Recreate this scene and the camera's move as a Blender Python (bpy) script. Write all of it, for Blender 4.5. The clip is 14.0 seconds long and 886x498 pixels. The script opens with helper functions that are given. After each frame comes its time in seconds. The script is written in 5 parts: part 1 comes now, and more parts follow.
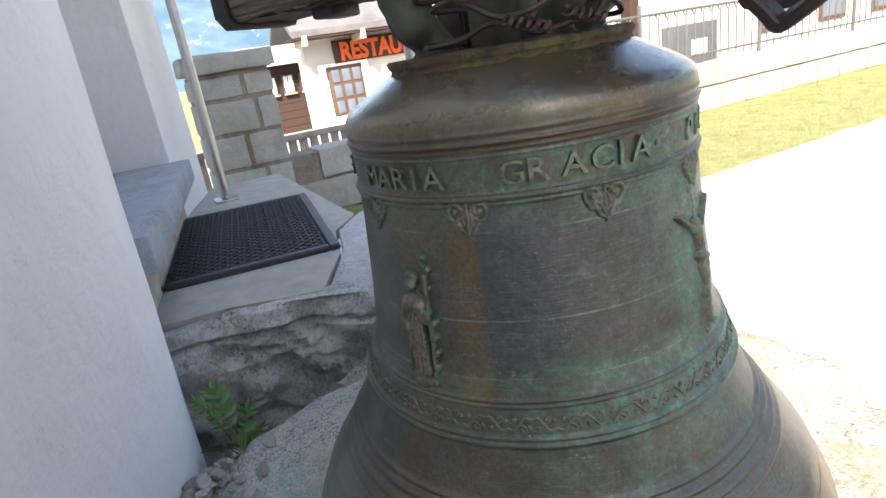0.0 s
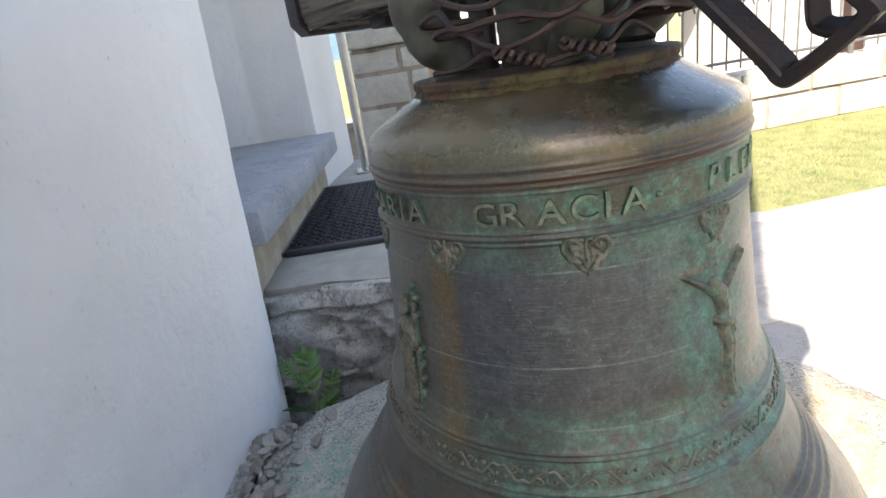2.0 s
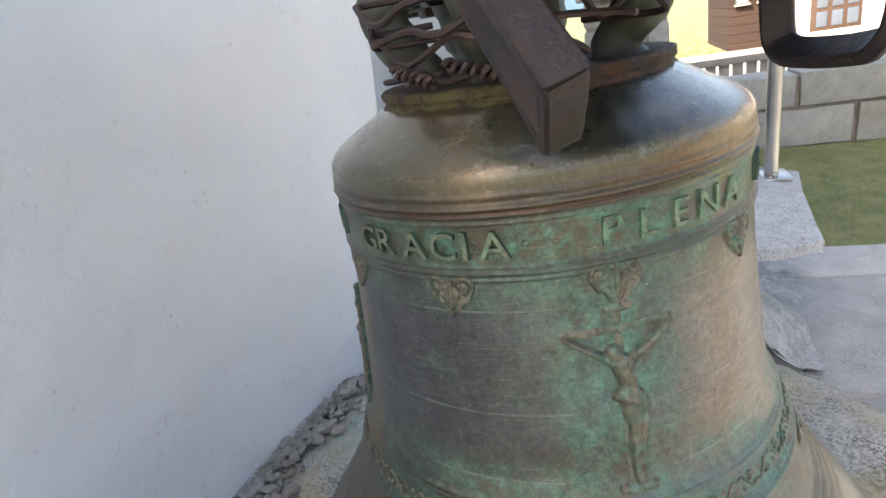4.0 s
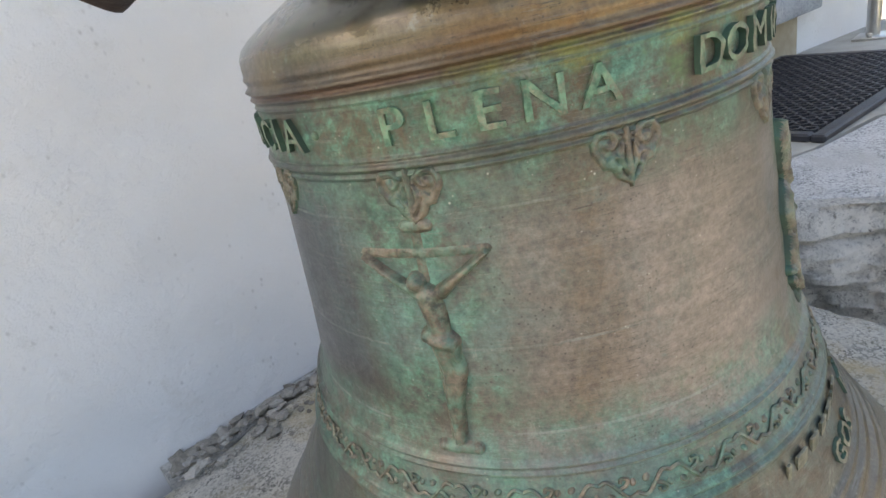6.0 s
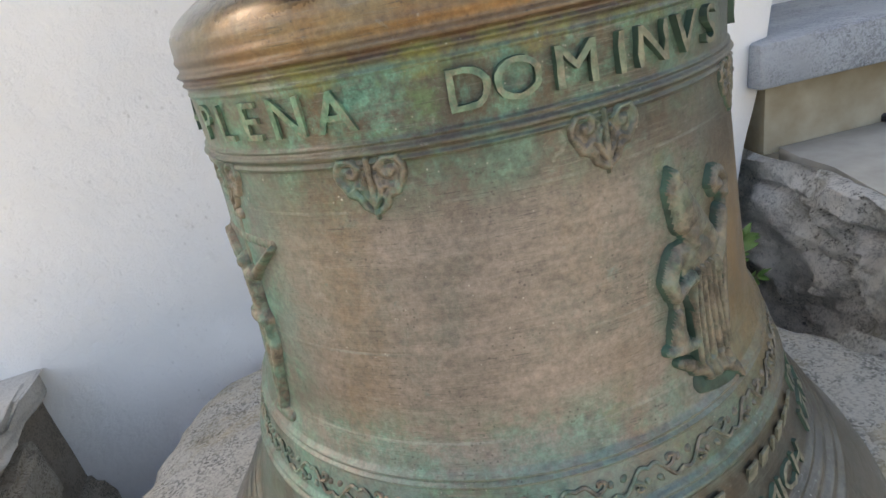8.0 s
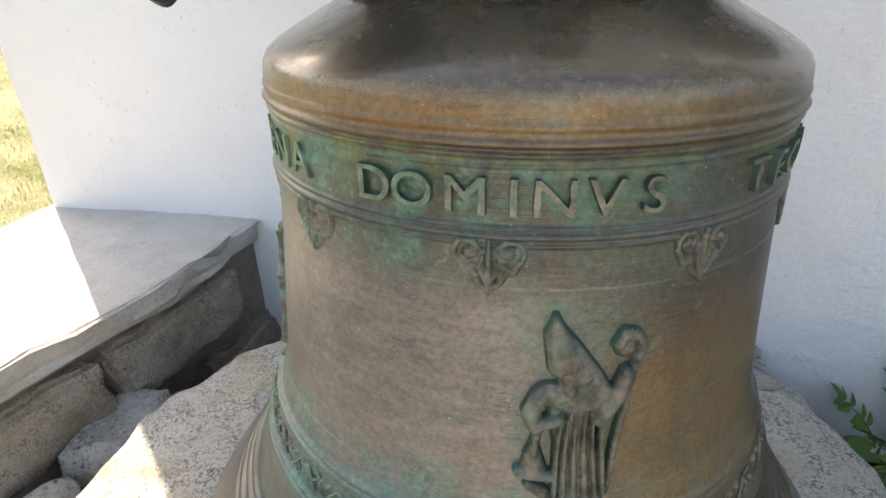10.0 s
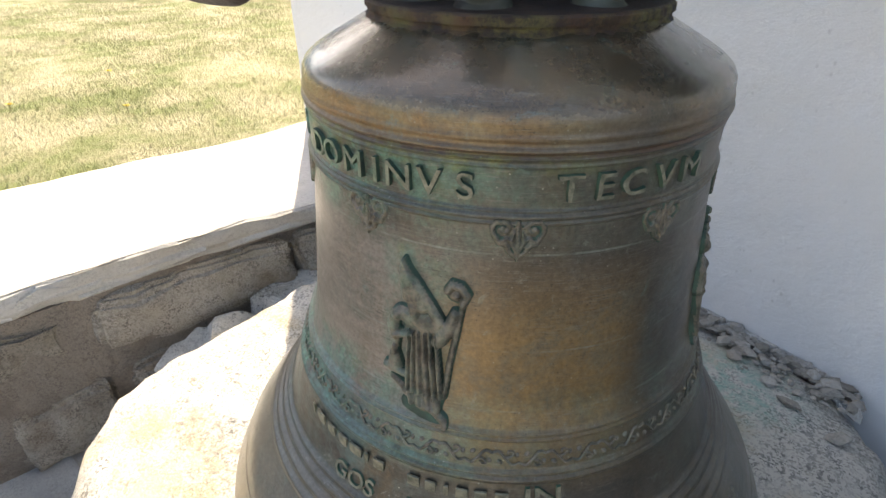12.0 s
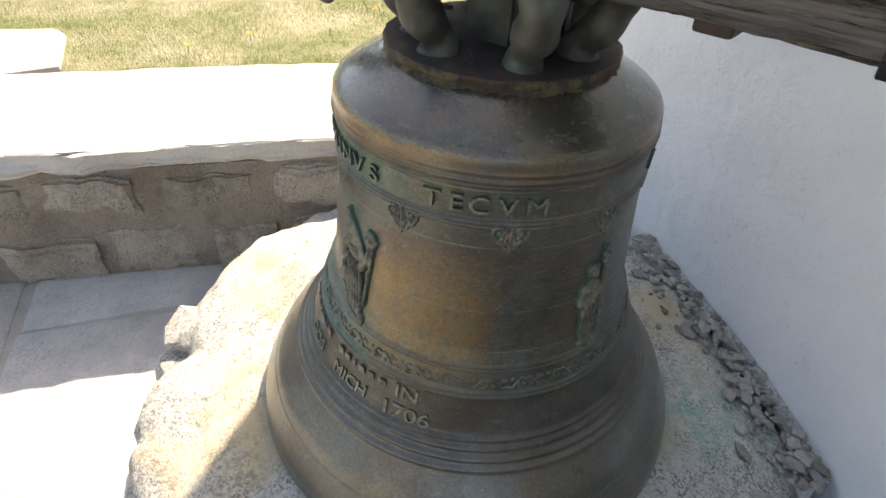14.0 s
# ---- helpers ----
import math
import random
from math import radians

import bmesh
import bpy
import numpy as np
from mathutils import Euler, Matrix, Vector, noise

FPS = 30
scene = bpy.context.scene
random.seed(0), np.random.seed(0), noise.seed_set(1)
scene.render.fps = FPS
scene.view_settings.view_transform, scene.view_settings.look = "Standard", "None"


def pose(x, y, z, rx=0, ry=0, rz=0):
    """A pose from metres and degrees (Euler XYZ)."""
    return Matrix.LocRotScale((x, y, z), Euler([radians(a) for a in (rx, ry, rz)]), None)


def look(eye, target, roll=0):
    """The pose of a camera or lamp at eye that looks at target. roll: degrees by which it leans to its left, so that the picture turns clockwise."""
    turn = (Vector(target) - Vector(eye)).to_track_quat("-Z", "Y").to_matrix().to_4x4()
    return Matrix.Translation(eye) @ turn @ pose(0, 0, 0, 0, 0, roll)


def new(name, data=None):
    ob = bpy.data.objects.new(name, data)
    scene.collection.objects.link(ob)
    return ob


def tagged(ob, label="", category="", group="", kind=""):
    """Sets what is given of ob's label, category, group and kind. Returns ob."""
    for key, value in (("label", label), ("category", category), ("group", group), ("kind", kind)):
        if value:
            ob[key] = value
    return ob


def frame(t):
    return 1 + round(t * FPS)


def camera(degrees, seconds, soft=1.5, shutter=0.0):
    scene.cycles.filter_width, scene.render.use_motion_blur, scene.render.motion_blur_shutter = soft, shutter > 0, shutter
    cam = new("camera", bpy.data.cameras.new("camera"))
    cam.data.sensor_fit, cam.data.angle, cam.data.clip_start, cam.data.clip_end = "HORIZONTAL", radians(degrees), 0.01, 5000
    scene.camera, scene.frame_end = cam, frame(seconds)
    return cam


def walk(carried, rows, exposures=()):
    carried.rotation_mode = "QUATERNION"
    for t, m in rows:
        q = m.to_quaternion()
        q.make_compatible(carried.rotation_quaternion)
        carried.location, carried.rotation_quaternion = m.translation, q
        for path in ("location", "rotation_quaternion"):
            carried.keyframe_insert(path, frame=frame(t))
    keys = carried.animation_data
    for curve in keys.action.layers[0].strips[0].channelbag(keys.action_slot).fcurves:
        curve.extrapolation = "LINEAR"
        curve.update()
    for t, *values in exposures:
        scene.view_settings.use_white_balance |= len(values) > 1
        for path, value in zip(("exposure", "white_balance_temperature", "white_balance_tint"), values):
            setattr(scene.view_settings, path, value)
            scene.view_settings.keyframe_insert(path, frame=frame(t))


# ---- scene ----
cam = camera(75.65, 14.0)
PATH = [
    (0, pose(-0.5743, 0.3986, 0.9221, 70.69, 8.57, -118.19)),
    (0.5, pose(-0.5930, 0.3808, 0.9307, 70.64, 8.64, -116.10)),
    (1, pose(-0.6016, 0.3504, 0.9395, 70.63, 8.66, -112.36)),
    (1.5, pose(-0.6080, 0.2904, 0.9436, 70.36, 8.70, -107.26)),
    (2, pose(-0.6071, 0.2270, 0.9523, 70.12, 8.35, -100.98)),
    (2.2, pose(-0.6006, 0.1927, 0.9574, 69.95, 8.28, -98.45)),
    (4.3, pose(-0.5575, -0.1203, 0.9607, 68.58, 9.85, -69.73)),
    (4.5, pose(-0.5328, -0.1453, 0.9520, 68.00, 10.23, -66.31)),
    (5, pose(-0.4501, -0.1906, 0.9334, 67.14, 10.91, -58.43)),
    (5.5, pose(-0.4095, -0.2540, 0.9089, 66.80, 11.62, -51.73)),
    (6, pose(-0.3759, -0.3252, 0.8703, 66.44, 12.48, -45.14)),
    (6.5, pose(-0.3258, -0.4053, 0.8586, 65.50, 13.33, -38.22)),
    (7, pose(-0.2698, -0.4596, 0.8719, 65.33, 13.80, -30.78)),
    (7.5, pose(-0.2083, -0.4627, 0.8612, 65.67, 13.70, -23.38)),
    (8, pose(-0.1255, -0.4596, 0.8565, 65.94, 11.44, -15.78)),
    (8.5, pose(-0.0579, -0.4796, 0.8759, 66.19, 7.82, -7.39)),
    (8.7, pose(-0.0370, -0.4949, 0.8861, 65.95, 6.47, -3.41)),
    (10.8, pose(0.2085, -0.4556, 0.9401, 61.63, 0.65, 28.13)),
    (11, pose(0.2533, -0.4565, 0.9469, 61.34, 0.87, 31.46)),
    (11.5, pose(0.3331, -0.4684, 0.9577, 60.40, 1.56, 38.75)),
    (12, pose(0.3605, -0.4445, 0.9804, 59.65, 0.68, 45.00)),
    (12.5, pose(0.4261, -0.4149, 1.0398, 58.23, -0.38, 51.62)),
    (13, pose(0.5120, -0.3392, 1.0866, 56.25, -0.39, 59.32)),
    (13.5, pose(0.5829, -0.2828, 1.1132, 54.25, -0.95, 67.08)),
    (14, pose(0.6336, -0.2550, 1.1356, 51.38, -2.16, 74.04)),
]
EXPOSURES = [(0, 1.69, 7300, 15), (2, 1.75, 7400, 14), (4.5, 1.84, 7800, 14), (5.5, 1.92, 7950, 13), (8, 1.95, 8600, 15), (11, 1.78, 7800, 13), (14, 1.63, 7950, 14)]
walk(cam, PATH, EXPOSURES)

# ---- light ----
SUN_AZ, SUN_EL = 143.8, 41.5          # degrees; where the sun stands
world = bpy.data.worlds.new("world")
scene.world = world
world.use_nodes = True
wn = world.node_tree.nodes
sky = wn.new("ShaderNodeTexSky")
sky.sky_type = "NISHITA"
sky.sun_disc = False
sky.sun_elevation = radians(SUN_EL)
sky.sun_rotation = radians(90 - SUN_AZ)
sky.altitude = 0
sky.air_density, sky.dust_density, sky.ozone_density = 1.0, 2.0, 0.7
wn["Background"].inputs["Strength"].default_value = 0.15
world.node_tree.links.new(sky.outputs[0], wn["Background"].inputs["Color"])
sun_data = bpy.data.lights.new("sun", "SUN")
sun_data.energy, sun_data.angle, sun_data.color = 4.6, radians(0.53), (1.0, 0.95, 0.87)
sun = new("sun", sun_data)
_d = Vector((math.cos(radians(SUN_AZ)) * math.cos(radians(SUN_EL)), math.sin(radians(SUN_AZ)) * math.cos(radians(SUN_EL)), math.sin(radians(SUN_EL))))
sun.matrix_world = look(_d * 20, (0, 0, 0))


# ---- materials ----
class Nodes:
    """A short way to write node trees."""

    def __init__(self, name):
        self.m = bpy.data.materials.new(name)
        self.m.use_nodes = True
        self.t = self.m.node_tree
        self.p = self.t.nodes["Principled BSDF"]
        self.pos = self.t.nodes.new("ShaderNodeNewGeometry").outputs["Position"]

    def upright(self, z):
        """Positions in the thing's own upright frame, its base at height z."""
        shift = self.node("VectorMath", operation="ADD")
        self.t.links.new(self.t.nodes.new("ShaderNodeTexCoord").outputs["Object"], shift.inputs[0])
        shift.inputs[1].default_value = (0, 0, z)
        self.pos = shift.outputs[0]

    def node(self, kind, **props):
        n = self.t.nodes.new("ShaderNode" + kind)
        for k, v in props.items():
            if k == "operation":
                n.operation = v
            elif k == "blend":
                n.data_type, n.blend_type = "RGBA", v
            elif k == "feature":
                n.feature = v
        return n

    def link(self, a, b):
        if isinstance(a, (int, float)):
            b.default_value = a
        elif isinstance(a, tuple):
            b.default_value = (*a, 1.0) if len(a) == 3 else a
        else:
            self.t.links.new(a, b)

    def math(self, op, a, b=0.5, c=None):
        n = self.node("Math", operation=op)
        self.link(a, n.inputs[0])
        self.link(b, n.inputs[1])
        if c is not None:
            self.link(c, n.inputs[2])
        return n.outputs[0]

    def stretch(self, sx, sy, sz, source=None):
        n = self.node("VectorMath", operation="MULTIPLY")
        self.t.links.new(source or self.pos, n.inputs[0])
        n.inputs[1].default_value = (sx, sy, sz)
        return n.outputs[0]

    def noise(self, scale, detail=5.0, rough=0.55, vec=None, warp=0.0):
        n = self.node("TexNoise")
        self.t.links.new(vec or self.pos, n.inputs["Vector"])
        n.inputs["Scale"].default_value, n.inputs["Detail"].default_value = scale, detail
        n.inputs["Roughness"].default_value, n.inputs["Distortion"].default_value = rough, warp
        return n.outputs["Fac"]

    def cells(self, scale, vec=None, feature="F1", out="Distance"):
        n = self.node("TexVoronoi", feature=feature)
        self.t.links.new(vec or self.pos, n.inputs["Vector"])
        n.inputs["Scale"].default_value = scale
        return n.outputs[out]

    def band(self, fac, lo, hi):
        n = self.node("MapRange")
        n.clamp = True
        self.link(fac, n.inputs[0])
        n.inputs[1].default_value, n.inputs[2].default_value = lo, hi
        return n.outputs[0]

    def mix(self, fac, a, b, blend="MIX"):
        n = self.node("Mix", blend=blend)
        self.link(fac, n.inputs[0])
        self.link(a, n.inputs[6])
        self.link(b, n.inputs[7])
        return n.outputs[2]

    def z(self):
        n = self.node("SeparateXYZ")
        self.t.links.new(self.pos, n.inputs[0])
        return n.outputs

    def random(self):
        return self.node("ObjectInfo").outputs["Random"]

    def bump(self, *layers):
        last = None
        for h, strength, dist in layers:
            b = self.node("Bump")
            b.inputs["Strength"].default_value, b.inputs["Distance"].default_value = strength, dist
            self.t.links.new(h, b.inputs["Height"])
            if last:
                self.t.links.new(last, b.inputs["Normal"])
            last = b.outputs[0]
        self.t.links.new(last, self.p.inputs["Normal"])

    def done(self, colour, rough=0.6, metal=0.0, spec=0.5):
        self.link(colour, self.p.inputs["Base Color"])
        self.link(rough, self.p.inputs["Roughness"])
        self.link(metal, self.p.inputs["Metallic"])
        self.p.inputs["Specular IOR Level"].default_value = spec
        return self.m


def simple(name, a, b, scale=20.0, rough=0.6, metal=0.0, bump=0.0, size=120.0, vary=0.0, depth=0.002, spec=0.5):
    n = Nodes(name)
    col = n.mix(n.band(n.noise(scale), 0.3, 0.7), a, b)
    if vary:
        col = n.mix(vary, col, n.mix(n.random(), (0.25, 0.25, 0.25), (1.0, 1.0, 1.0)), "MULTIPLY")
    if bump:
        n.bump((n.noise(size, 6), bump, depth))
    return n.done(col, rough, metal, spec)


def granite_material(name, light, dark, stain, speck=0.55, moss=0.0, relief=0.5, vary=0.0, stain_at=0.5, copper=None):
    n = Nodes(name)
    grain = n.cells(340.0, out="Color")
    sep = n.node("SeparateColor")
    n.t.links.new(grain, sep.inputs[0])
    fleck = n.band(n.math("ADD", sep.outputs[0], n.math("MULTIPLY", n.noise(170.0, 3, 0.7), 0.6)), 0.66 + 0.3 * (1 - speck), 1.10)
    fleck = n.math("MULTIPLY", fleck, n.math("ADD", 0.30, n.math("MULTIPLY", n.band(n.noise(26.0, 6, 0.72), 0.42, 0.60), 0.70)))
    col = n.mix(n.band(n.noise(9.0, 6), 0.35, 0.7), light, tuple(c * 0.82 for c in light))
    col = n.mix(n.math("MULTIPLY", fleck, speck), col, dark)
    col = n.mix(n.band(n.noise(5.0, 8, 0.65, warp=0.4), stain_at, stain_at + 0.18), col, stain)
    crust = n.math("MULTIPLY", n.band(n.noise(6.0, 4, 0.6), 0.50, 0.62), n.band(n.noise(120.0, 7, 0.75), 0.47, 0.56))
    col = n.mix(n.math("MULTIPLY", crust, 0.55 * speck), col, tuple(c * 0.45 for c in dark))
    if moss:
        col = n.mix(n.math("MULTIPLY", n.band(n.noise(7.3, 7, 0.7), 0.55, 0.66), moss), col, (0.19, 0.15, 0.05))
    if relief > 0.75:
        col = n.mix(n.band(n.noise(13.0, 9, 0.8, warp=0.3), 0.49, 0.56), col, (0.74, 0.72, 0.67))
        grit = n.band(n.noise(85.0, 9, 0.85), 0.53, 0.60)
        col = n.mix(n.math("MULTIPLY", grit, n.math("ADD", 0.25, n.math("MULTIPLY", n.band(n.noise(8.0, 5, 0.7), 0.42, 0.60), 0.75))), col, (0.085, 0.082, 0.076))
    if vary:
        col = n.mix(vary, col, n.mix(n.random(), (0.45, 0.42, 0.38), (1.0, 1.0, 1.0)), "MULTIPLY")
    if copper:
        away = n.node("VectorMath", operation="DISTANCE")
        n.t.links.new(n.pos, away.inputs[0])
        away.inputs[1].default_value = copper
        near = n.math("SUBTRACT", 1.0, n.band(n.math("ADD", away.outputs["Value"], n.math("MULTIPLY", n.noise(22.0, 6, 0.7), 0.12)), 0.10, 0.19))
        col = n.mix(n.math("MULTIPLY", near, n.math("MULTIPLY", n.band(n.noise(40.0, 8, 0.78), 0.42, 0.60), 0.75)), col, (0.20, 0.40, 0.34))
    n.bump((n.noise(30.0, 8, 0.75), relief, 0.02), (n.noise(150.0, 6, 0.75), relief * 0.8, 0.005), (sep.outputs[0], 0.2, 0.002))
    return n.done(col, 0.85, 0.0, 0.3)


def plaster_material(name):
    n = Nodes(name)
    col = n.mix(n.band(n.noise(3.0, 5), 0.35, 0.7), (0.83, 0.82, 0.805), (0.76, 0.755, 0.745))
    col = n.mix(n.math("MULTIPLY", n.band(n.noise(11.0, 8, 0.75), 0.60, 0.72), 0.35), col, (0.60, 0.57, 0.52))
    pits = n.band(n.cells(62.0, n.stretch(1.0, 1.0, 0.7)), 0.0, 0.20)
    on = n.band(n.noise(11.0, 3), 0.53, 0.62)
    pit = n.math("MULTIPLY", n.math("SUBTRACT", 1.0, pits), on)
    col = n.mix(n.math("MULTIPLY", pit, 0.5), col, (0.35, 0.33, 0.31))
    grains = n.math("MULTIPLY", n.band(n.noise(210.0, 3, 0.6), 0.52, 0.72), n.band(n.noise(3.4, 4), 0.36, 0.62))
    n.bump((n.noise(130.0, 8, 0.75), 0.6, 0.005), (n.noise(14.0, 5), 0.5, 0.016), (grains, 0.22, 0.0016), (pit, -0.9, 0.007))
    return n.done(col, 0.9, 0.0, 0.2)


def bronze_material():
    n = Nodes("patinated_bronze")
    n.upright(0.322)
    xyz = n.z()
    h = xyz[2]
    ang = n.node("Math", operation="ARCTAN2")
    n.link(xyz[1], ang.inputs[0])
    n.link(xyz[0], ang.inputs[1])
    angle = ang.outputs[0]
    streaks = n.stretch(1.0, 1.0, 0.12)
    rings = n.stretch(0.6, 0.6, 14.0)
    hair = n.stretch(3.0, 3.0, 60.0)

    def belt(centre, half, soft):
        d = n.math("ABSOLUTE", n.math("SUBTRACT", h, centre))
        return n.math("SUBTRACT", 1.0, n.band(d, half, half + soft))

    def sector(centre, half, soft):
        lo, hi = math.cos(radians(half + soft)), math.cos(radians(half))
        return n.band(n.math("COSINE", n.math("ADD", angle, radians(-centre))), lo, hi)

    def times(*f):
        out = f[0]
        for g in f[1:]:
            out = n.math("MULTIPLY", out, g)
        return out

    mottle = n.noise(32.0, 9, 0.78, warp=0.4)
    crisp = n.band(mottle, 0.44, 0.58)
    broad = n.noise(7.0, 6, 0.65, warp=0.5)
    col = n.mix(n.band(broad, 0.36, 0.64), (0.050, 0.043, 0.034), (0.124, 0.106, 0.082))
    # bare slate-grey bronze on the side beside the walking saint
    slate = times(sector(160, 24, 20), belt(0.70, 0.055, 0.05))
    col = n.mix(times(slate, 0.85), col, n.mix(crisp, (0.062, 0.068, 0.076), (0.092, 0.098, 0.108)))
    # dry pale patina on the open side, with the bright paving's reflection painted in
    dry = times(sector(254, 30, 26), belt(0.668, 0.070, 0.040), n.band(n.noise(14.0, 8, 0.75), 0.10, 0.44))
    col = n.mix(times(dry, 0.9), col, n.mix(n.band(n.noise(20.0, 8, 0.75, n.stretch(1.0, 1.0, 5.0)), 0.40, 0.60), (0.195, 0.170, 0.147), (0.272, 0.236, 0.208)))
    # golden patches
    gold = times(sector(318, 17, 14), belt(0.640, 0.040, 0.075), n.band(n.noise(10.0, 7, 0.7, streaks), 0.22, 0.52))
    col = n.mix(times(gold, 0.85), col, (0.270, 0.170, 0.068))
    # lip toned up: the sky's reflection is put into its colour
    lip = n.math("SUBTRACT", 1.0, n.band(h, 0.43, 0.50))
    col = n.mix(times(lip, 0.65), col, n.mix(n.band(n.noise(9.0, 7, 0.7, warp=0.4), 0.36, 0.62), (0.15, 0.130, 0.10), (0.25, 0.23, 0.185)))
    run = times(n.band(n.noise(11.0, 5, 0.6, streaks), 0.55, 0.70), n.band(mottle, 0.35, 0.55))
    run = n.math("MAXIMUM", times(run, 0.5), times(sector(127, 2.0, 3.5), belt(0.67, 0.08, 0.03), 0.75))
    col = n.mix(run, col, (0.165, 0.104, 0.042))
    # grey-green film broken into small flecks
    film = times(n.band(n.noise(10.0, 7, 0.7, warp=0.8), 0.44, 0.62), n.band(n.noise(60.0, 8, 0.78), 0.42, 0.56))
    col = n.mix(times(film, 0.45), col, (0.110, 0.138, 0.122))

    # shoulder: olive above, black wet-looking patches, a thin ochre edge
    olive = times(n.band(h, 0.850, 0.858), n.band(n.noise(9.0, 6, 0.7), 0.28, 0.50), n.math("MAXIMUM", sector(150, 60, 40), 0.35))
    col = n.mix(times(olive, 0.8), col, n.mix(crisp, (0.120, 0.118, 0.066), (0.165, 0.160, 0.098)))
    tan = times(n.band(h, 0.856, 0.866), n.band(n.noise(11.0, 7, 0.72, warp=0.5), 0.46, 0.60))
    col = n.mix(times(tan, 0.55), col, (0.175, 0.115, 0.070))
    black = times(n.band(h, 0.860, 0.870), n.band(n.noise(13.0, 8, 0.75, warp=0.4), 0.44, 0.54), sector(207, 20, 14))
    col = n.mix(times(black, 0.85), col, (0.020, 0.026, 0.022))
    scuff = times(n.band(h, 0.858, 0.864), n.band(n.noise(26.0, 8, 0.78, n.stretch(0.7, 0.7, 4.0)), 0.59, 0.66))
    col = n.mix(times(scuff, 0.55), col, (0.25, 0.26, 0.23))
    warm = n.band(n.math("COSINE", n.math("ADD", angle, radians(-266))), 0.30, 0.90)
    ochre = times(belt(0.8530, 0.010, 0.007), n.math("MAXIMUM", times(n.band(n.noise(6.0, 5, 0.65), 0.48, 0.64), 0.6), times(warm, 0.9)), n.band(mottle, 0.24, 0.48))
    col = n.mix(times(ochre, 0.85), col, n.mix(n.band(n.noise(24.0, 6, 0.7), 0.40, 0.60), (0.270, 0.140, 0.048), (0.290, 0.200, 0.095)))
    rust = times(belt(0.8365, 0.0016, 0.0016), 0.6)
    col = n.mix(rust, col, (0.105, 0.050, 0.028))
    lime = times(belt(0.829, 0.006, 0.004), warm, n.band(n.noise(18.0, 7, 0.75), 0.44, 0.58))
    col = n.mix(times(lime, 0.9), col, (0.190, 0.205, 0.060))
    # verdigris on the lettered band, under it and along the scroll
    wobble = n.noise(28.0, 9, 0.78)
    green = n.math("MAXIMUM", belt(0.811, 0.014, 0.008), times(belt(0.775, 0.007, 0.020), 0.55))
    low = times(n.math("MAXIMUM", belt(0.566, 0.012, 0.02), times(belt(0.60, 0.010, 0.025), 0.8)), 0.85)
    cross = times(sector(201, 6, 11), belt(0.70, 0.06, 0.05), 0.9)
    saint = times(sector(290, 5, 6), belt(0.67, 0.08, 0.03), 0.75)
    lowside = times(sector(170, 20, 25), belt(0.535, 0.03, 0.05), 0.35)
    green = n.math("MAXIMUM", n.math("MAXIMUM", green, low), n.math("MAXIMUM", n.math("MAXIMUM", cross, lowside), saint))
    green = times(green, n.band(wobble, 0.40, 0.57))
    facing = n.band(n.math("COSINE", n.math("ADD", angle, radians(-220))), -0.10, 0.80)
    green = times(green, n.math("ADD", times(facing, 0.80), 0.16))
    teal = n.mix(n.band(n.noise(70.0, 7, 0.75), 0.40, 0.60), (0.022, 0.105, 0.070), (0.120, 0.330, 0.240))
    teal = n.mix(times(n.band(n.noise(22.0, 6, 0.7), 0.52, 0.62), warm), teal, (0.085, 0.170, 0.070))
    col = n.mix(green, col, teal)
    # brown bare metal showing through the lettered band
    bare = times(belt(0.811, 0.012, 0.006), n.band(n.noise(13.0, 7, 0.75, warp=0.6), 0.52, 0.60))
    col = n.mix(times(bare, 0.75), col, n.mix(crisp, (0.085, 0.068, 0.046), (0.130, 0.085, 0.050)))
    # pale blue-green bloom round the crucifix and on the lip's side
    bluish = times(n.math("MAXIMUM", times(sector(200, 14, 14), belt(0.715, 0.045, 0.035)), times(sector(235, 40, 30), belt(0.545, 0.030, 0.040))), n.band(n.noise(20.0, 8, 0.75, warp=0.6), 0.42, 0.60))
    col = n.mix(times(bluish, 0.6), col, (0.125, 0.205, 0.195))
    # loose blooms of verdigris
    bloom = times(n.band(n.noise(17.0, 9, 0.78, warp=1.0), 0.60, 0.67), n.band(n.noise(90.0, 5, 0.75), 0.36, 0.5))
    col = n.mix(times(bloom, 0.5), col, (0.10, 0.19, 0.165))
    # turned lines, fine scratches and pale spots
    scr = times(n.band(n.noise(26.0, 8, 0.75, rings), 0.56, 0.66), n.band(n.noise(12.0, 4), 0.40, 0.58))
    col = n.mix(times(scr, 0.5), col, (0.22, 0.21, 0.18))
    fine_scr = times(n.band(n.noise(16.0, 6, 0.7, hair), 0.56, 0.64), n.band(n.noise(9.0, 4), 0.42, 0.56))
    col = n.mix(times(fine_scr, 0.45), col, (0.24, 0.23, 0.20))
    cut = times(n.band(n.noise(19.0, 6, 0.7, hair), 0.57, 0.63), n.band(n.noise(15.0, 4), 0.44, 0.6))
    col = n.mix(times(cut, 0.65), col, (0.050, 0.047, 0.042))
    for zz in (0.757, 0.668, 0.607):
        col = n.mix(times(belt(zz, 0.0006, 0.0006), n.band(n.noise(12.0, 6, 0.7), 0.44, 0.60), 0.6), col, (0.25, 0.28, 0.25))
    for size, lo, hi, tone in ((70.0, 0.02, 0.07, 0.8), (190.0, 0.05, 0.14, 0.5)):
        spots = n.math("SUBTRACT", 1.0, n.band(n.cells(size), lo, hi))
        spots = times(spots, n.band(n.noise(size * 0.25, 2), 0.57, 0.6))
        col = n.mix(times(spots, tone), col, (0.55, 0.55, 0.48))
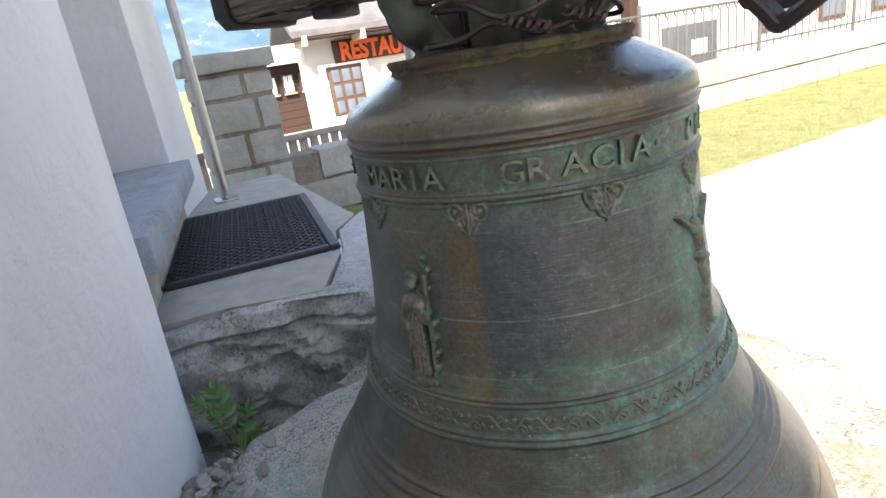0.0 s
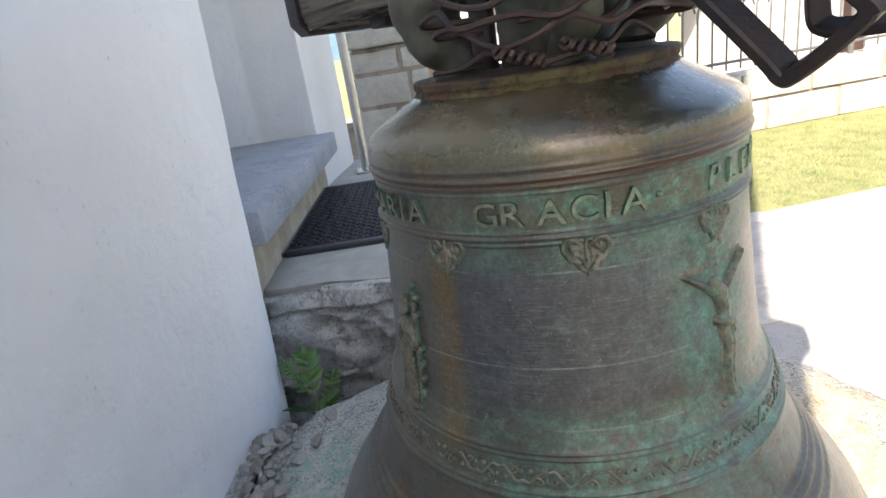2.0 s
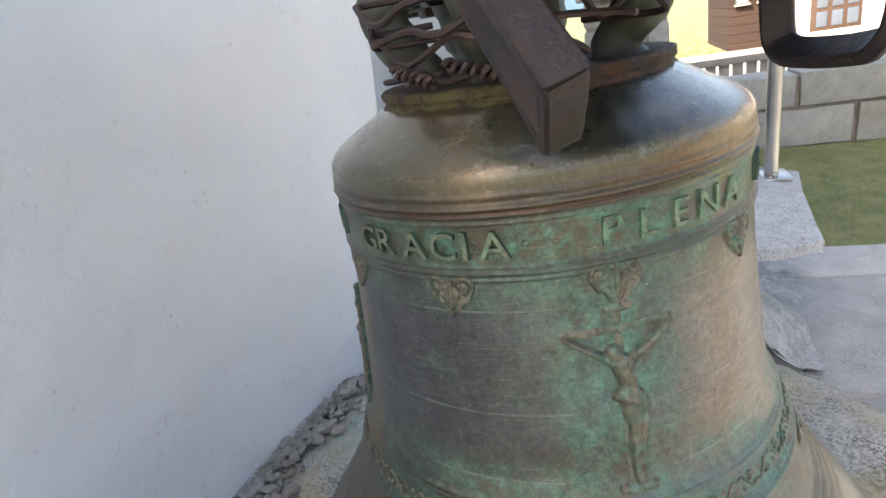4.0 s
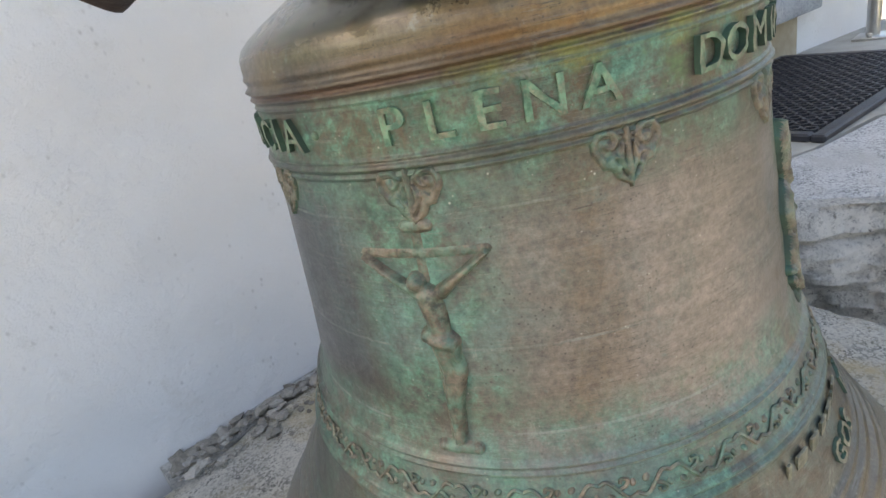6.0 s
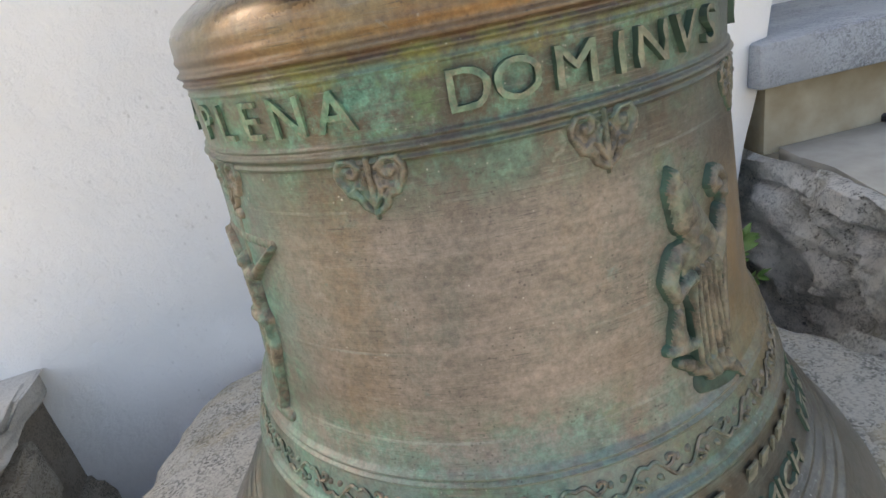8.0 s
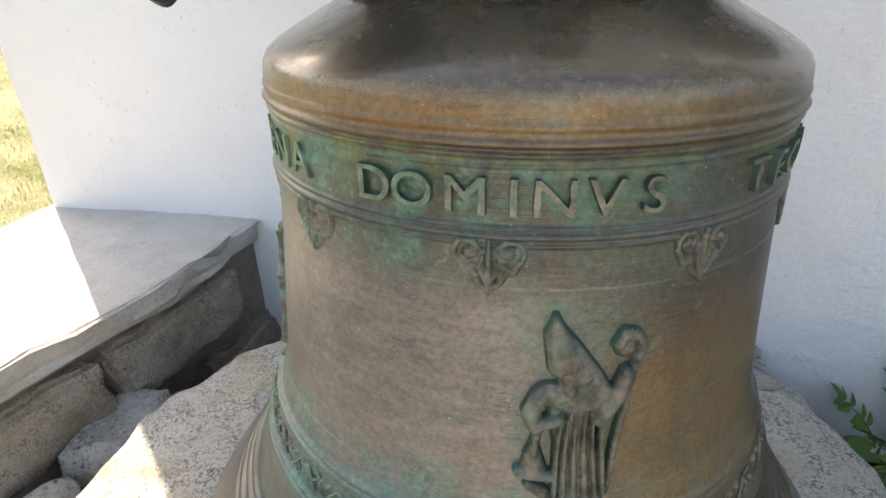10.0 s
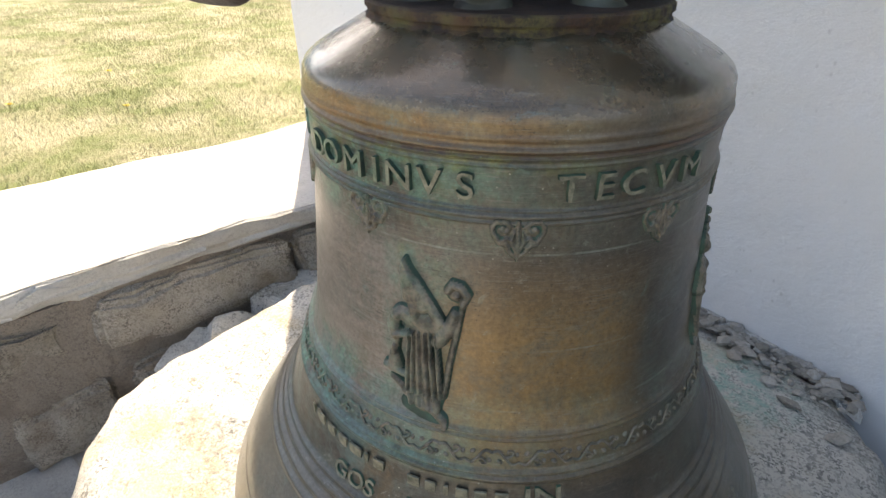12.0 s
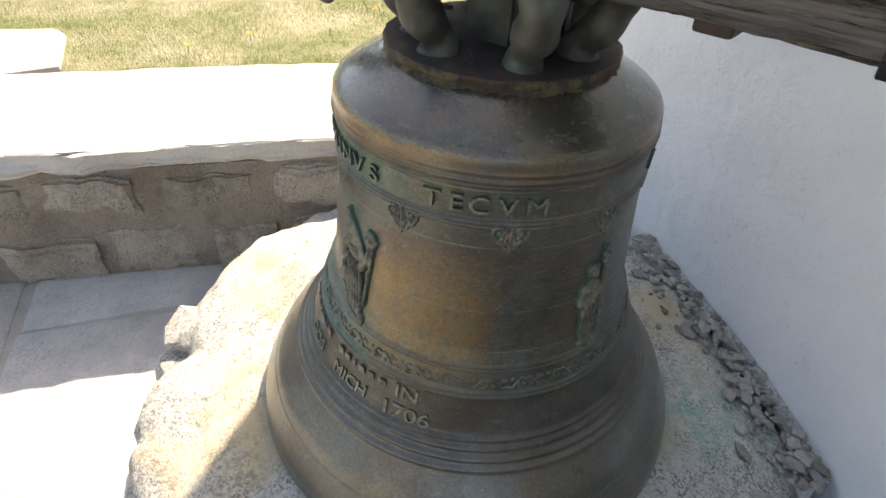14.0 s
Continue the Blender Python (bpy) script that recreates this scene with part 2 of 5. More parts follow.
    pits = n.math("SUBTRACT", 1.0, n.band(n.cells(240.0), 0.08, 0.22))
    pits = times(pits, n.band(n.noise(30.0, 3), 0.50, 0.58))
    col = n.mix(times(pits, 0.6), col, (0.030, 0.028, 0.024))
    dark = n.band(n.noise(21.0, 9, 0.78), 0.56, 0.66)
    col = n.mix(times(dark, 0.22), col, (0.042, 0.038, 0.032))
    fine = n.noise(230.0, 6, 0.8)
    col = n.mix(0.6, col, n.mix(n.band(fine, 0.36, 0.64), (0.38, 0.38, 0.38), (1.12, 1.10, 1.07)), "MULTIPLY")
    pale = n.band(n.noise(45.0, 9, 0.82, warp=0.6), 0.59, 0.65)
    col = n.mix(times(pale, 0.4), col, (0.26, 0.27, 0.23))
    rough = n.math("ADD", times(n.noise(26.0, 8, 0.75), 0.28), times(green, 0.22))
    glossy = n.math("MAXIMUM", n.band(h, 0.850, 0.866), times(lip, 0.6))
    rough = n.math("SUBTRACT", n.math("ADD", rough, 0.25), times(glossy, 0.13))
    metal = n.math("SUBTRACT", n.math("ADD", 0.40, times(glossy, 0.2)), times(n.math("MAXIMUM", green, bloom), 0.36))
    n.bump((n.noise(120.0, 9, 0.78), 0.20, 0.002), (n.noise(30.0, 8, 0.7, rings), 0.20, 0.0025), (n.noise(16.0, 5, 0.7, hair), 0.22, 0.0012), (n.noise(20.0, 4), 0.25, 0.006))
    n.link(n.math("ADD", 0.12, times(glossy, 0.62)), n.p.inputs["Coat Weight"])
    n.p.inputs["Coat Roughness"].default_value = 0.19
    return n.done(col, rough, metal, 0.5)


def relief_material():
    n = Nodes("relief_bronze")
    n.upright(0.322)
    xyz = n.z()
    hi = n.band(n.noise(75.0, 7, 0.75), 0.40, 0.60)
    col = n.mix(hi, (0.072, 0.064, 0.048), (0.190, 0.160, 0.122))
    facing = n.band(n.math("ADD", n.math("MULTIPLY", xyz[0], -0.65), n.math("MULTIPLY", xyz[1], -0.75)), 0.08, 0.19)
    green = n.math("MULTIPLY", n.band(n.noise(48.0, 8, 0.75), 0.44, 0.58), n.math("ADD", n.math("MULTIPLY", facing, 0.5), 0.15))
    col = n.mix(green, col, n.mix(n.band(n.noise(110.0, 5), 0.4, 0.6), (0.030, 0.115, 0.080), (0.110, 0.250, 0.190)))
    soot = n.band(n.noise(64.0, 7, 0.75), 0.56, 0.64)
    col = n.mix(n.math("MULTIPLY", soot, 0.6), col, (0.020, 0.024, 0.022))
    n.bump((n.noise(150.0, 6), 0.5, 0.003))
    return n.done(col, 0.5, 0.35)


def letter_material():
    n = Nodes("letter_bronze")
    n.upright(0.322)
    xyz = n.z()
    col = n.mix(n.band(n.noise(90.0, 6, 0.7), 0.38, 0.62), (0.085, 0.082, 0.060), (0.25, 0.225, 0.165))
    facing = n.math("MULTIPLY", n.band(n.math("ADD", n.math("MULTIPLY", xyz[0], -0.80), n.math("MULTIPLY", xyz[1], -0.60)), 0.06, 0.19), n.band(xyz[2], 0.70, 0.75))
    green = n.math("MULTIPLY", n.band(n.noise(75.0, 7, 0.75), 0.38, 0.54), n.math("ADD", n.math("MULTIPLY", facing, 0.75), 0.12))
    col = n.mix(green, col, n.mix(n.band(n.noise(120.0, 5), 0.4, 0.6), (0.030, 0.115, 0.075), (0.140, 0.290, 0.190)))
    pale = n.band(n.noise(160.0, 5, 0.7), 0.60, 0.68)
    col = n.mix(n.math("MULTIPLY", pale, 0.5), col, (0.30, 0.30, 0.22))
    n.bump((n.noise(200.0, 5), 0.5, 0.002))
    return n.done(col, 0.5, 0.35)


def wood_material(name, a, b, ax=(1.0, 0.0)):
    n = Nodes(name)
    c, s = ax
    rot = n.node("Combine" + "XYZ")
    xyz = n.z()
    n.link(n.math("ADD", n.math("MULTIPLY", xyz[0], c), n.math("MULTIPLY", xyz[1], s)), rot.inputs[0])
    n.link(n.math("SUBTRACT", n.math("MULTIPLY", xyz[1], c), n.math("MULTIPLY", xyz[0], s)), rot.inputs[1])
    n.link(xyz[2], rot.inputs[2])
    grain = n.noise(90.0, 9, 0.75, n.stretch(0.05, 1.0, 1.0, rot.outputs[0]), 0.4)
    crack = n.band(n.noise(70.0, 6, 0.7, n.stretch(0.05, 1.0, 1.0, rot.outputs[0])), 0.54, 0.60)
    col = n.mix(n.band(grain, 0.35, 0.65), a, b)
    col = n.mix(crack, col, (0.03, 0.022, 0.016))
    n.bump((grain, 1.0, 0.010), (crack, -1.0, 0.010))
    return n.done(col, 0.85, 0.0, 0.25)


def grass_material():
    n = Nodes("dry_grass")
    col = n.mix(n.band(n.noise(2.8, 8, 0.7), 0.40, 0.60), (0.145, 0.175, 0.062), (0.38, 0.345, 0.23))
    col = n.mix(n.band(n.noise(45.0, 6, 0.7), 0.35, 0.7), col, n.mix(0.5, col, (0.24, 0.23, 0.11)))
    n.bump((n.noise(160.0, 6, 0.7), 0.9, 0.02))
    return n.done(col, 0.9, 0.0, 0.15)


def mountain_material():
    n = Nodes("hazy_rock_and_snow")
    col = n.mix(n.band(n.noise(0.012, 7, 0.65), 0.4, 0.6), (0.060, 0.115, 0.175), (0.095, 0.155, 0.215))
    col = n.mix(n.band(n.noise(0.03, 8, 0.7, n.stretch(1.0, 1.0, 0.45)), 0.60, 0.64), col, (0.32, 0.36, 0.40))
    return n.done(col, 1.0, 0.0, 0.0)


BRONZE, RELIEF, LETTER = bronze_material(), relief_material(), letter_material()
PLASTER = plaster_material("white_plaster")
MILLSTONE = granite_material("weathered_granite", (0.60, 0.58, 0.52), (0.12, 0.12, 0.115), (0.50, 0.41, 0.25), 0.85, 0.35, 0.74, copper=(0.20, 0.37, 0.32))
STEPSTONE = granite_material("step_granite", (0.56, 0.56, 0.55), (0.13, 0.13, 0.135), (0.42, 0.41, 0.39), 0.8, 0.1, 0.4)
ROUGHSTONE = granite_material("stained_granite", (0.70, 0.69, 0.65), (0.13, 0.13, 0.125), (0.36, 0.34, 0.30), 0.55, 0.35, 0.95, stain_at=0.52)
SLABSTONE = granite_material("blue_grey_granite", (0.36, 0.39, 0.42), (0.12, 0.13, 0.15), (0.30, 0.32, 0.34), 0.65, 0.0, 0.25)
WALLSTONE = granite_material("wall_stone", (0.50, 0.45, 0.38), (0.12, 0.10, 0.085), (0.22, 0.17, 0.125), 0.7, 0.3, 0.745, 0.40)
MORTAR = granite_material("mortar", (0.34, 0.29, 0.24), (0.13, 0.11, 0.09), (0.17, 0.13, 0.10), 0.55, 0.0, 0.74)
PALEMORTAR = granite_material("pale_mortar", (0.46, 0.43, 0.38), (0.30, 0.28, 0.25), (0.38, 0.34, 0.29), 0.3, 0.0, 0.5)
COPING = granite_material("pale_coping_stone", (0.55, 0.53, 0.49), (0.25, 0.24, 0.22), (0.42, 0.39, 0.34), 0.35, 0.1, 0.35, 0.25, 0.58)
FLAG = granite_material("pale_flagstone", (0.56, 0.55, 0.52), (0.24, 0.24, 0.24), (0.38, 0.37, 0.36), 0.5, 0.0, 0.40, 0.35, 0.50)
PILLARSTONE = granite_material("pillar_granite", (0.52, 0.51, 0.46), (0.20, 0.20, 0.19), (0.38, 0.36, 0.30), 0.5, 0.1, 0.6, 0.3)
GRAVEL = granite_material("gravel_stone", (0.42, 0.40, 0.36), (0.14, 0.13, 0.12), (0.24, 0.20, 0.16), 0.4, 0.0, 0.4, 0.8)
CONCRETE = simple("concrete_screed", (0.40, 0.39, 0.35), (0.30, 0.29, 0.26), 14.0, 0.85, 0, 0.3, 80.0)
OCHRE = simple("stained_plaster", (0.46, 0.41, 0.31), (0.29, 0.23, 0.15), 10.0, 0.9, 0, 0.4, 60.0)
RUBBER = simple("black_rubber", (0.020, 0.020, 0.025), (0.032, 0.032, 0.040), 40.0, 0.5, 0, 0.2, 300.0)
NEARBLACK = simple("near_black_sheet", (0.004, 0.004, 0.005), (0.006, 0.006, 0.007), 40.0, 0.7)
IRON = simple("forged_iron", (0.046, 0.030, 0.025), (0.022, 0.022, 0.028), 32.0, 0.5, 0.4, 0.8, 110.0)
WIRE = simple("rusty_wire", (0.045, 0.035, 0.04), (0.08, 0.05, 0.04), 60.0, 0.55, 0.6, 0.2, 300.0)
STEEL = simple("brushed_steel", (0.55, 0.54, 0.52), (0.45, 0.44, 0.42), 30.0, 0.3, 0.95, 0.05, 200.0)
BEAM_AZ = 32.0
OAK = wood_material("weathered_oak", (0.26, 0.235, 0.20), (0.060, 0.050, 0.042), (math.cos(radians(BEAM_AZ)), math.sin(radians(BEAM_AZ))))
GRASS = grass_material()
LEAF = simple("leaf_green", (0.045, 0.115, 0.025), (0.115, 0.215, 0.050), 22.0, 0.5, 0, 0.2, 200.0)
STEM = simple("leaf_stem", (0.12, 0.14, 0.05), (0.16, 0.12, 0.05), 30.0, 0.6)
YELLOW = simple("yellow_petal", (0.75, 0.55, 0.03), (0.7, 0.5, 0.02), 30.0, 0.6)
ROCKFACE = mountain_material()
CHALET = simple("dark_larch", (0.060, 0.030, 0.022), (0.034, 0.019, 0.014), 12.0, 0.8, 0, 0.2, 30.0, 0.4)
ROOFING = simple("grey_slate_roof", (0.16, 0.16, 0.17), (0.10, 0.10, 0.11), 3.0, 0.8, 0, 0.4, 9.0)
RENDERED = simple("cream_render", (0.55, 0.53, 0.50), (0.48, 0.46, 0.43), 1.5, 0.9, 0, 0.1, 30.0)
BROWNWOOD = simple("brown_shutter", (0.10, 0.06, 0.04), (0.075, 0.042, 0.028), 20.0, 0.7)
GLASS = simple("window_glass", (0.14, 0.17, 0.21), (0.10, 0.12, 0.15), 2.0, 0.08, 0.0)
SIGNRED = simple("orange_red_paint", (0.62, 0.10, 0.012), (0.55, 0.075, 0.01), 10.0, 0.5)
PICKET = simple("bleached_board", (0.52, 0.47, 0.40), (0.40, 0.34, 0.28), 12.0, 0.85, 0, 0.2, 60.0, 0.4)
GREYPAINT = simple("grey_paint", (0.085, 0.09, 0.095), (0.065, 0.07, 0.075), 6.0, 0.5)
RAILPAINT = simple("grey_iron_rail", (0.14, 0.14, 0.14), (0.10, 0.10, 0.095), 20.0, 0.5, 0.3)
PAPER = simple("white_paper", (0.82, 0.82, 0.80), (0.78, 0.78, 0.76), 10.0, 0.8)


# ---- building helpers ----
def at_world(ob):
    p = Vector(ob.location)
    while ob.parent:
        ob = ob.parent
        p += Vector(ob.location)
    return p


def mesh_from(bm, name, material, origin, smooth=0.6):
    bmesh.ops.recalc_face_normals(bm, faces=bm.faces)
    for v in bm.verts:
        v.co -= origin
    for fc in bm.faces:
        fc.smooth = True
    for e in bm.edges:
        if len(e.link_faces) == 2 and e.calc_face_angle(0) > smooth:
            e.smooth = False
    me = bpy.data.meshes.new(name)
    bm.to_mesh(me)
    bm.free()
    me.materials.append(material)
    return me


def thing(name, place, label, category, group="", kind=""):
    ob = new(name)
    ob.empty_display_size = 0.05
    ob.location = place
    return tagged(ob, label, category, group, kind)


def part(name, bm, material, parent, label="", smooth=0.6, kind=""):
    """One mesh under a thing or part; bm is in world coordinates."""
    o = at_world(parent)
    ob = new(name, mesh_from(bm, name, material, o, smooth))
    ob.parent = parent
    return tagged(ob, label, kind=kind)


def solid(name, bm, material, label, category, place=(0, 0, 0), group="", kind="", smooth=0.6):
    o = Vector(place)
    ob = new(name, mesh_from(bm, name, material, o, smooth))
    ob.location = o
    return tagged(ob, label, category, group, kind)


def box(bm, x0, y0, z0, x1, y1, z1, m=None):
    r = bmesh.ops.create_cube(bm, size=1.0)["verts"]
    for v in r:
        v.co = Vector((x0 + (v.co.x + 0.5) * (x1 - x0), y0 + (v.co.y + 0.5) * (y1 - y0), z0 + (v.co.z + 0.5) * (z1 - z0)))
        if m:
            v.co = m @ v.co
    return r


def bevelled(x0, y0, z0, x1, y1, z1, b=0.004, m=None, seg=2):
    bm = bmesh.new()
    box(bm, x0, y0, z0, x1, y1, z1)
    bmesh.ops.bevel(bm, geom=bm.edges[:], offset=b, segments=seg, profile=0.5, affect="EDGES")
    if m:
        bm.transform(m)
    return bm


def tube(bm, pts, radii, sides=8, flat=None, caps=True):
    """A tube through pts; radii one or many; flat: (width, thickness, up) makes a strap instead."""
    pts = [Vector(p) for p in pts]
    if isinstance(radii, (int, float)):
        radii = [radii] * len(pts)
    rings, side = [], None
    for i, p in enumerate(pts):
        d = (pts[min(i + 1, len(pts) - 1)] - pts[max(i - 1, 0)]).normalized()
        if side is None:
            ref = Vector(flat[2]) if flat else (Vector((0, 0, 1)) if abs(d.z) < 0.9 else Vector((1, 0, 0)))
            side = ref - d * ref.dot(d)
        else:
            side = side - d * side.dot(d)
        side.normalize()
        other = d.cross(side)
        ring = []
        if flat:
            w, th = flat[0] / 2, flat[1] / 2
            b = min(w, th) * 0.35
            for a, c in ((w, th - b), (w - b, th), (-w + b, th), (-w, th - b), (-w, -th + b), (-w + b, -th), (w - b, -th), (w, -th + b)):
                ring.append(bm.verts.new(p + side * a + other * c))
        else:
            for k in range(sides):
                a = 2 * math.pi * k / sides
                ring.append(bm.verts.new(p + (side * math.cos(a) + other * math.sin(a)) * radii[i]))
        rings.append(ring)
    n = len(rings[0])
    for a, b in zip(rings, rings[1:]):
        for k in range(n):
            bm.faces.new((a[k], a[(k + 1) % n], b[(k + 1) % n], b[k]))
    if caps:
        bm.faces.new(rings[0])
        bm.faces.new(rings[-1])
    return rings


def smooth_path(pts, steps=6):
    """Catmull-Rom through pts."""
    p = [Vector(q) for q in pts]
    p = [p[0] * 2 - p[1]] + p + [p[-1] * 2 - p[-2]]
    out = []
    for i in range(1, len(p) - 2):
        for k in range(steps):
            t = k / steps
            out.append(0.5 * ((2 * p[i]) + (p[i + 1] - p[i - 1]) * t + (2 * p[i - 1] - 5 * p[i] + 4 * p[i + 1] - p[i + 2]) * t * t + (3 * p[i] - p[i - 1] - 3 * p[i + 1] + p[i + 2]) * t ** 3))
    out.append(p[-2])
    return out


def roughen(bm, amount, scale, seed=0.0, keep_top=None):
    for v in bm.verts:
        q = v.co * scale + Vector((seed, seed * 1.7, seed * 0.3))
        d = Vector((noise.noise(q), noise.noise(q + Vector((31, 0, 0))), noise.noise(q + Vector((0, 57, 0)))))
        d += 0.5 * Vector((noise.noise(q * 2.7), noise.noise(q * 2.7 + Vector((31, 0, 0))), noise.noise(q * 2.7 + Vector((0, 57, 0)))))
        if keep_top is not None and v.co.z > keep_top:
            d.z *= 0.2
        v.co += d * amount


def rock(centre, size, seed, sub=2):
    bm = bmesh.new()
    bmesh.ops.create_icosphere(bm, subdivisions=sub, radius=0.5)
    rnd = random.Random(seed)
    planes = [(Vector((rnd.uniform(-1, 1), rnd.uniform(-1, 1), rnd.uniform(-1, 1))).normalized(), rnd.uniform(0.24, 0.36)) for _ in range(12)]
    for v in bm.verts:
        for nrm, d in planes:
            over = v.co.dot(nrm) - d
            if over > 0:
                v.co -= nrm * over * 0.96
    roughen(bm, 0.04, 4.0, seed)
    turn = Euler((rnd.uniform(-0.25, 0.25), rnd.uniform(-0.25, 0.25), rnd.uniform(-0.5, 0.5))).to_matrix()
    for v in bm.verts:
        v.co = Vector((v.co.x * size[0] * 1.3, v.co.y * size[1] * 1.3, v.co.z * size[2] * 1.3))
        v.co = turn @ v.co + Vector(centre)
    return bm


def stone_block(x0, y0, z0, x1, y1, z1, seed, amount=0.008, cuts=3, b=0.015):
    bm = bmesh.new()
    box(bm, x0, y0, z0, x1, y1, z1)
    bmesh.ops.subdivide_edges(bm, edges=bm.edges[:], cuts=cuts, use_grid_fill=True)
    c = Vector(((x0 + x1) / 2, (y0 + y1) / 2, (z0 + z1) / 2))
    h = Vector(((x1 - x0) / 2, (y1 - y0) / 2, (z1 - z0) / 2))
    for v in bm.verts:
        d = v.co - c
        near = sorted(h[i] - abs(d[i]) for i in range(3))
        if near[1] < b:
            for i in range(3):
                if h[i] - abs(d[i]) < b:
                    v.co[i] -= math.copysign(b * 0.6, d[i])
    roughen(bm, amount, 9.0, seed)
    return bm


# ---- the ground and the pavement ----
bm = bmesh.new()
bmesh.ops.create_grid(bm, x_segments=60, y_segments=60, size=1.0)
for v in bm.verts:
    r = max(abs(v.co.x), abs(v.co.y))
    k = 4.0 + 900.0 * r ** 6
    v.co = Vector((v.co.x * k + 1.0, v.co.y * k - 2.0, -0.03))
    fall = min(1.0, max(0.0, (v.co.x - 3.62) / 0.3))
    v.co.z -= 0.92 * fall * fall * (3 - 2 * fall)
ground = solid("ground", bm, GRASS, "sun-bleached short grass reaching into the distance", "ground", kind="structure")

bm = bmesh.new()
box(bm, -1.15, -7.0, -0.028, 1.66, 0.45, -0.006)
pavement = solid("pavement", bm, PALEMORTAR, "pale flagstone paving with sandy joints", "pavement", kind="structure")
rnd = random.Random(4)
FLAGS = []
y = -6.9
while y < 0.40:
    hgt = rnd.uniform(0.42, 0.62)
    x = -1.15 + rnd.uniform(-0.2, 0.0)
    while x < 1.62:
        w = rnd.uniform(0.40, 0.78)
        FLAGS.append((max(x, -1.145), y, min(x + w, 1.65 + rnd.uniform(-0.05, 0.05)), min(y + hgt, 0.44)))
        x += w
    y += hgt
for i, (a, b, c, d) in enumerate(FLAGS):
    if c - a < 0.08 or d - b < 0.08:
        continue
    g = 0.010
    bm = bmesh.new()
    pts = [(a + g, b + g), ((a + c) / 2, b + g), (c - g, b + g), (c - g, (b + d) / 2), (c - g, d - g), ((a + c) / 2, d - g), (a + g, d - g), (a + g, (b + d) / 2)]
    low, top, ins = [], [], []
    for j, (px_, py_) in enumerate(pts):
        jx, jy = rnd.uniform(-0.014, 0.014), rnd.uniform(-0.014, 0.014)
        low.append(bm.verts.new((px_ + jx, py_ + jy, -0.02)))
        top.append(bm.verts.new((px_ + jx, py_ + jy, -0.004)))
        ins.append(bm.verts.new((px_ + jx + (0.008 if px_ < (a + c) / 2 else -0.008), py_ + jy + (0.008 if py_ < (b + d) / 2 else -0.008), 0.0)))
    n8 = len(pts)
    for j in range(n8):
        k = (j + 1) % n8
        bm.faces.new((low[j], low[k], top[k], top[j]))
        bm.faces.new((top[j], top[k], ins[k], ins[j]))
    bm.faces.new(ins)
    part("flagstone", bm, FLAG, pavement)

# ---- the white church wall, its door recess and the wall beyond ----
def wall_foot(x):
    """The line of the wall's foot, hollow behind the bell and swelling towards the door."""
    xs = (-1.26, -1.0, -0.7, -0.25, 0.0, 0.15, 0.25, 0.33, 0.45, 0.60, 1.2)
    ys = (0.505, 0.548, 0.578, 0.570, 0.564, 0.553, 0.532, 0.508, 0.484, 0.466, 0.462)
    return float(np.mean([np.interp(x + d, xs, ys) for d in (-0.08, -0.04, 0.0, 0.04, 0.08)]))


def batter(x, z):
    """The wall face leans back a little and is uneven."""
    return wall_foot(x) + 0.004 * z + 0.010 * noise.noise(Vector((x * 1.3, z * 1.1, 2.0))) + 0.003 * noise.noise(Vector((x * 9, z * 9, 5.0)))


def church_wall():
    bm = bmesh.new()
    xs = np.concatenate([np.linspace(-1.26, 0.60, 66), np.linspace(0.61, 0.80, 24)])
    zs = np.concatenate([np.linspace(-0.05, 1.6, 60), np.linspace(1.8, 7.0, 8)])
    grid = []
    for z in zs:
        row = []
        end = 0.635 + 0.225 * min(1.3, max(0.0, z)) + 0.010 * noise.noise(Vector((z * 6, 0, 0)))
        for x0 in xs:
            x = -1.26 + (x0 + 1.26) * (end + 1.26) / 2.06
            yy = batter(x, z)
            e0, e1 = x + 1.26, end - x
            if e1 < 0.14:
                yy += 0.042 * (1 - e1 / 0.14) ** 2
            for e in (e0, e1):
                if e < 0.025:
                    yy += (0.025 - math.sqrt(max(0.0, 0.025 ** 2 - (0.025 - e) ** 2)))
            row.append(bm.verts.new((x, yy, z)))
        grid.append(row)
    for a, b in zip(grid, grid[1:]):
        for k in range(len(xs) - 1):
            bm.faces.new((a[k], a[k + 1], b[k + 1], b[k]))
    # ends and back
    back = [[bm.verts.new((xs[0], 6.0, z)) for z in zs], [bm.verts.new((xs[-1] + 0.06, 1.25, z)) for z in zs]]
    mid = bm.verts.new((xs[-1], 6.0, zs[0])), bm.verts.new((xs[-1], 6.0, zs[-1]))
    for j in range(len(zs) - 1):
        bm.faces.new((grid[j][0], grid[j + 1][0], back[0][j + 1], back[0][j]))
        bm.faces.new((grid[j][-1], back[1][j], back[1][j + 1], grid[j + 1][-1]))
    bm.faces.new((*[back[1][j] for j in range(len(zs))], mid[1], mid[0]))
    bm.faces.new((*[back[0][j] for j in range(len(zs))], mid[1], mid[0]))
    bm.faces.new((*grid[-1], back[1][-1], mid[1], back[0][-1]))
    return bm


wall_church = solid("wall_church", church_wall(), PLASTER, "white plastered church wall with a rounded corner", "wall", kind="structure", smooth=1.2)


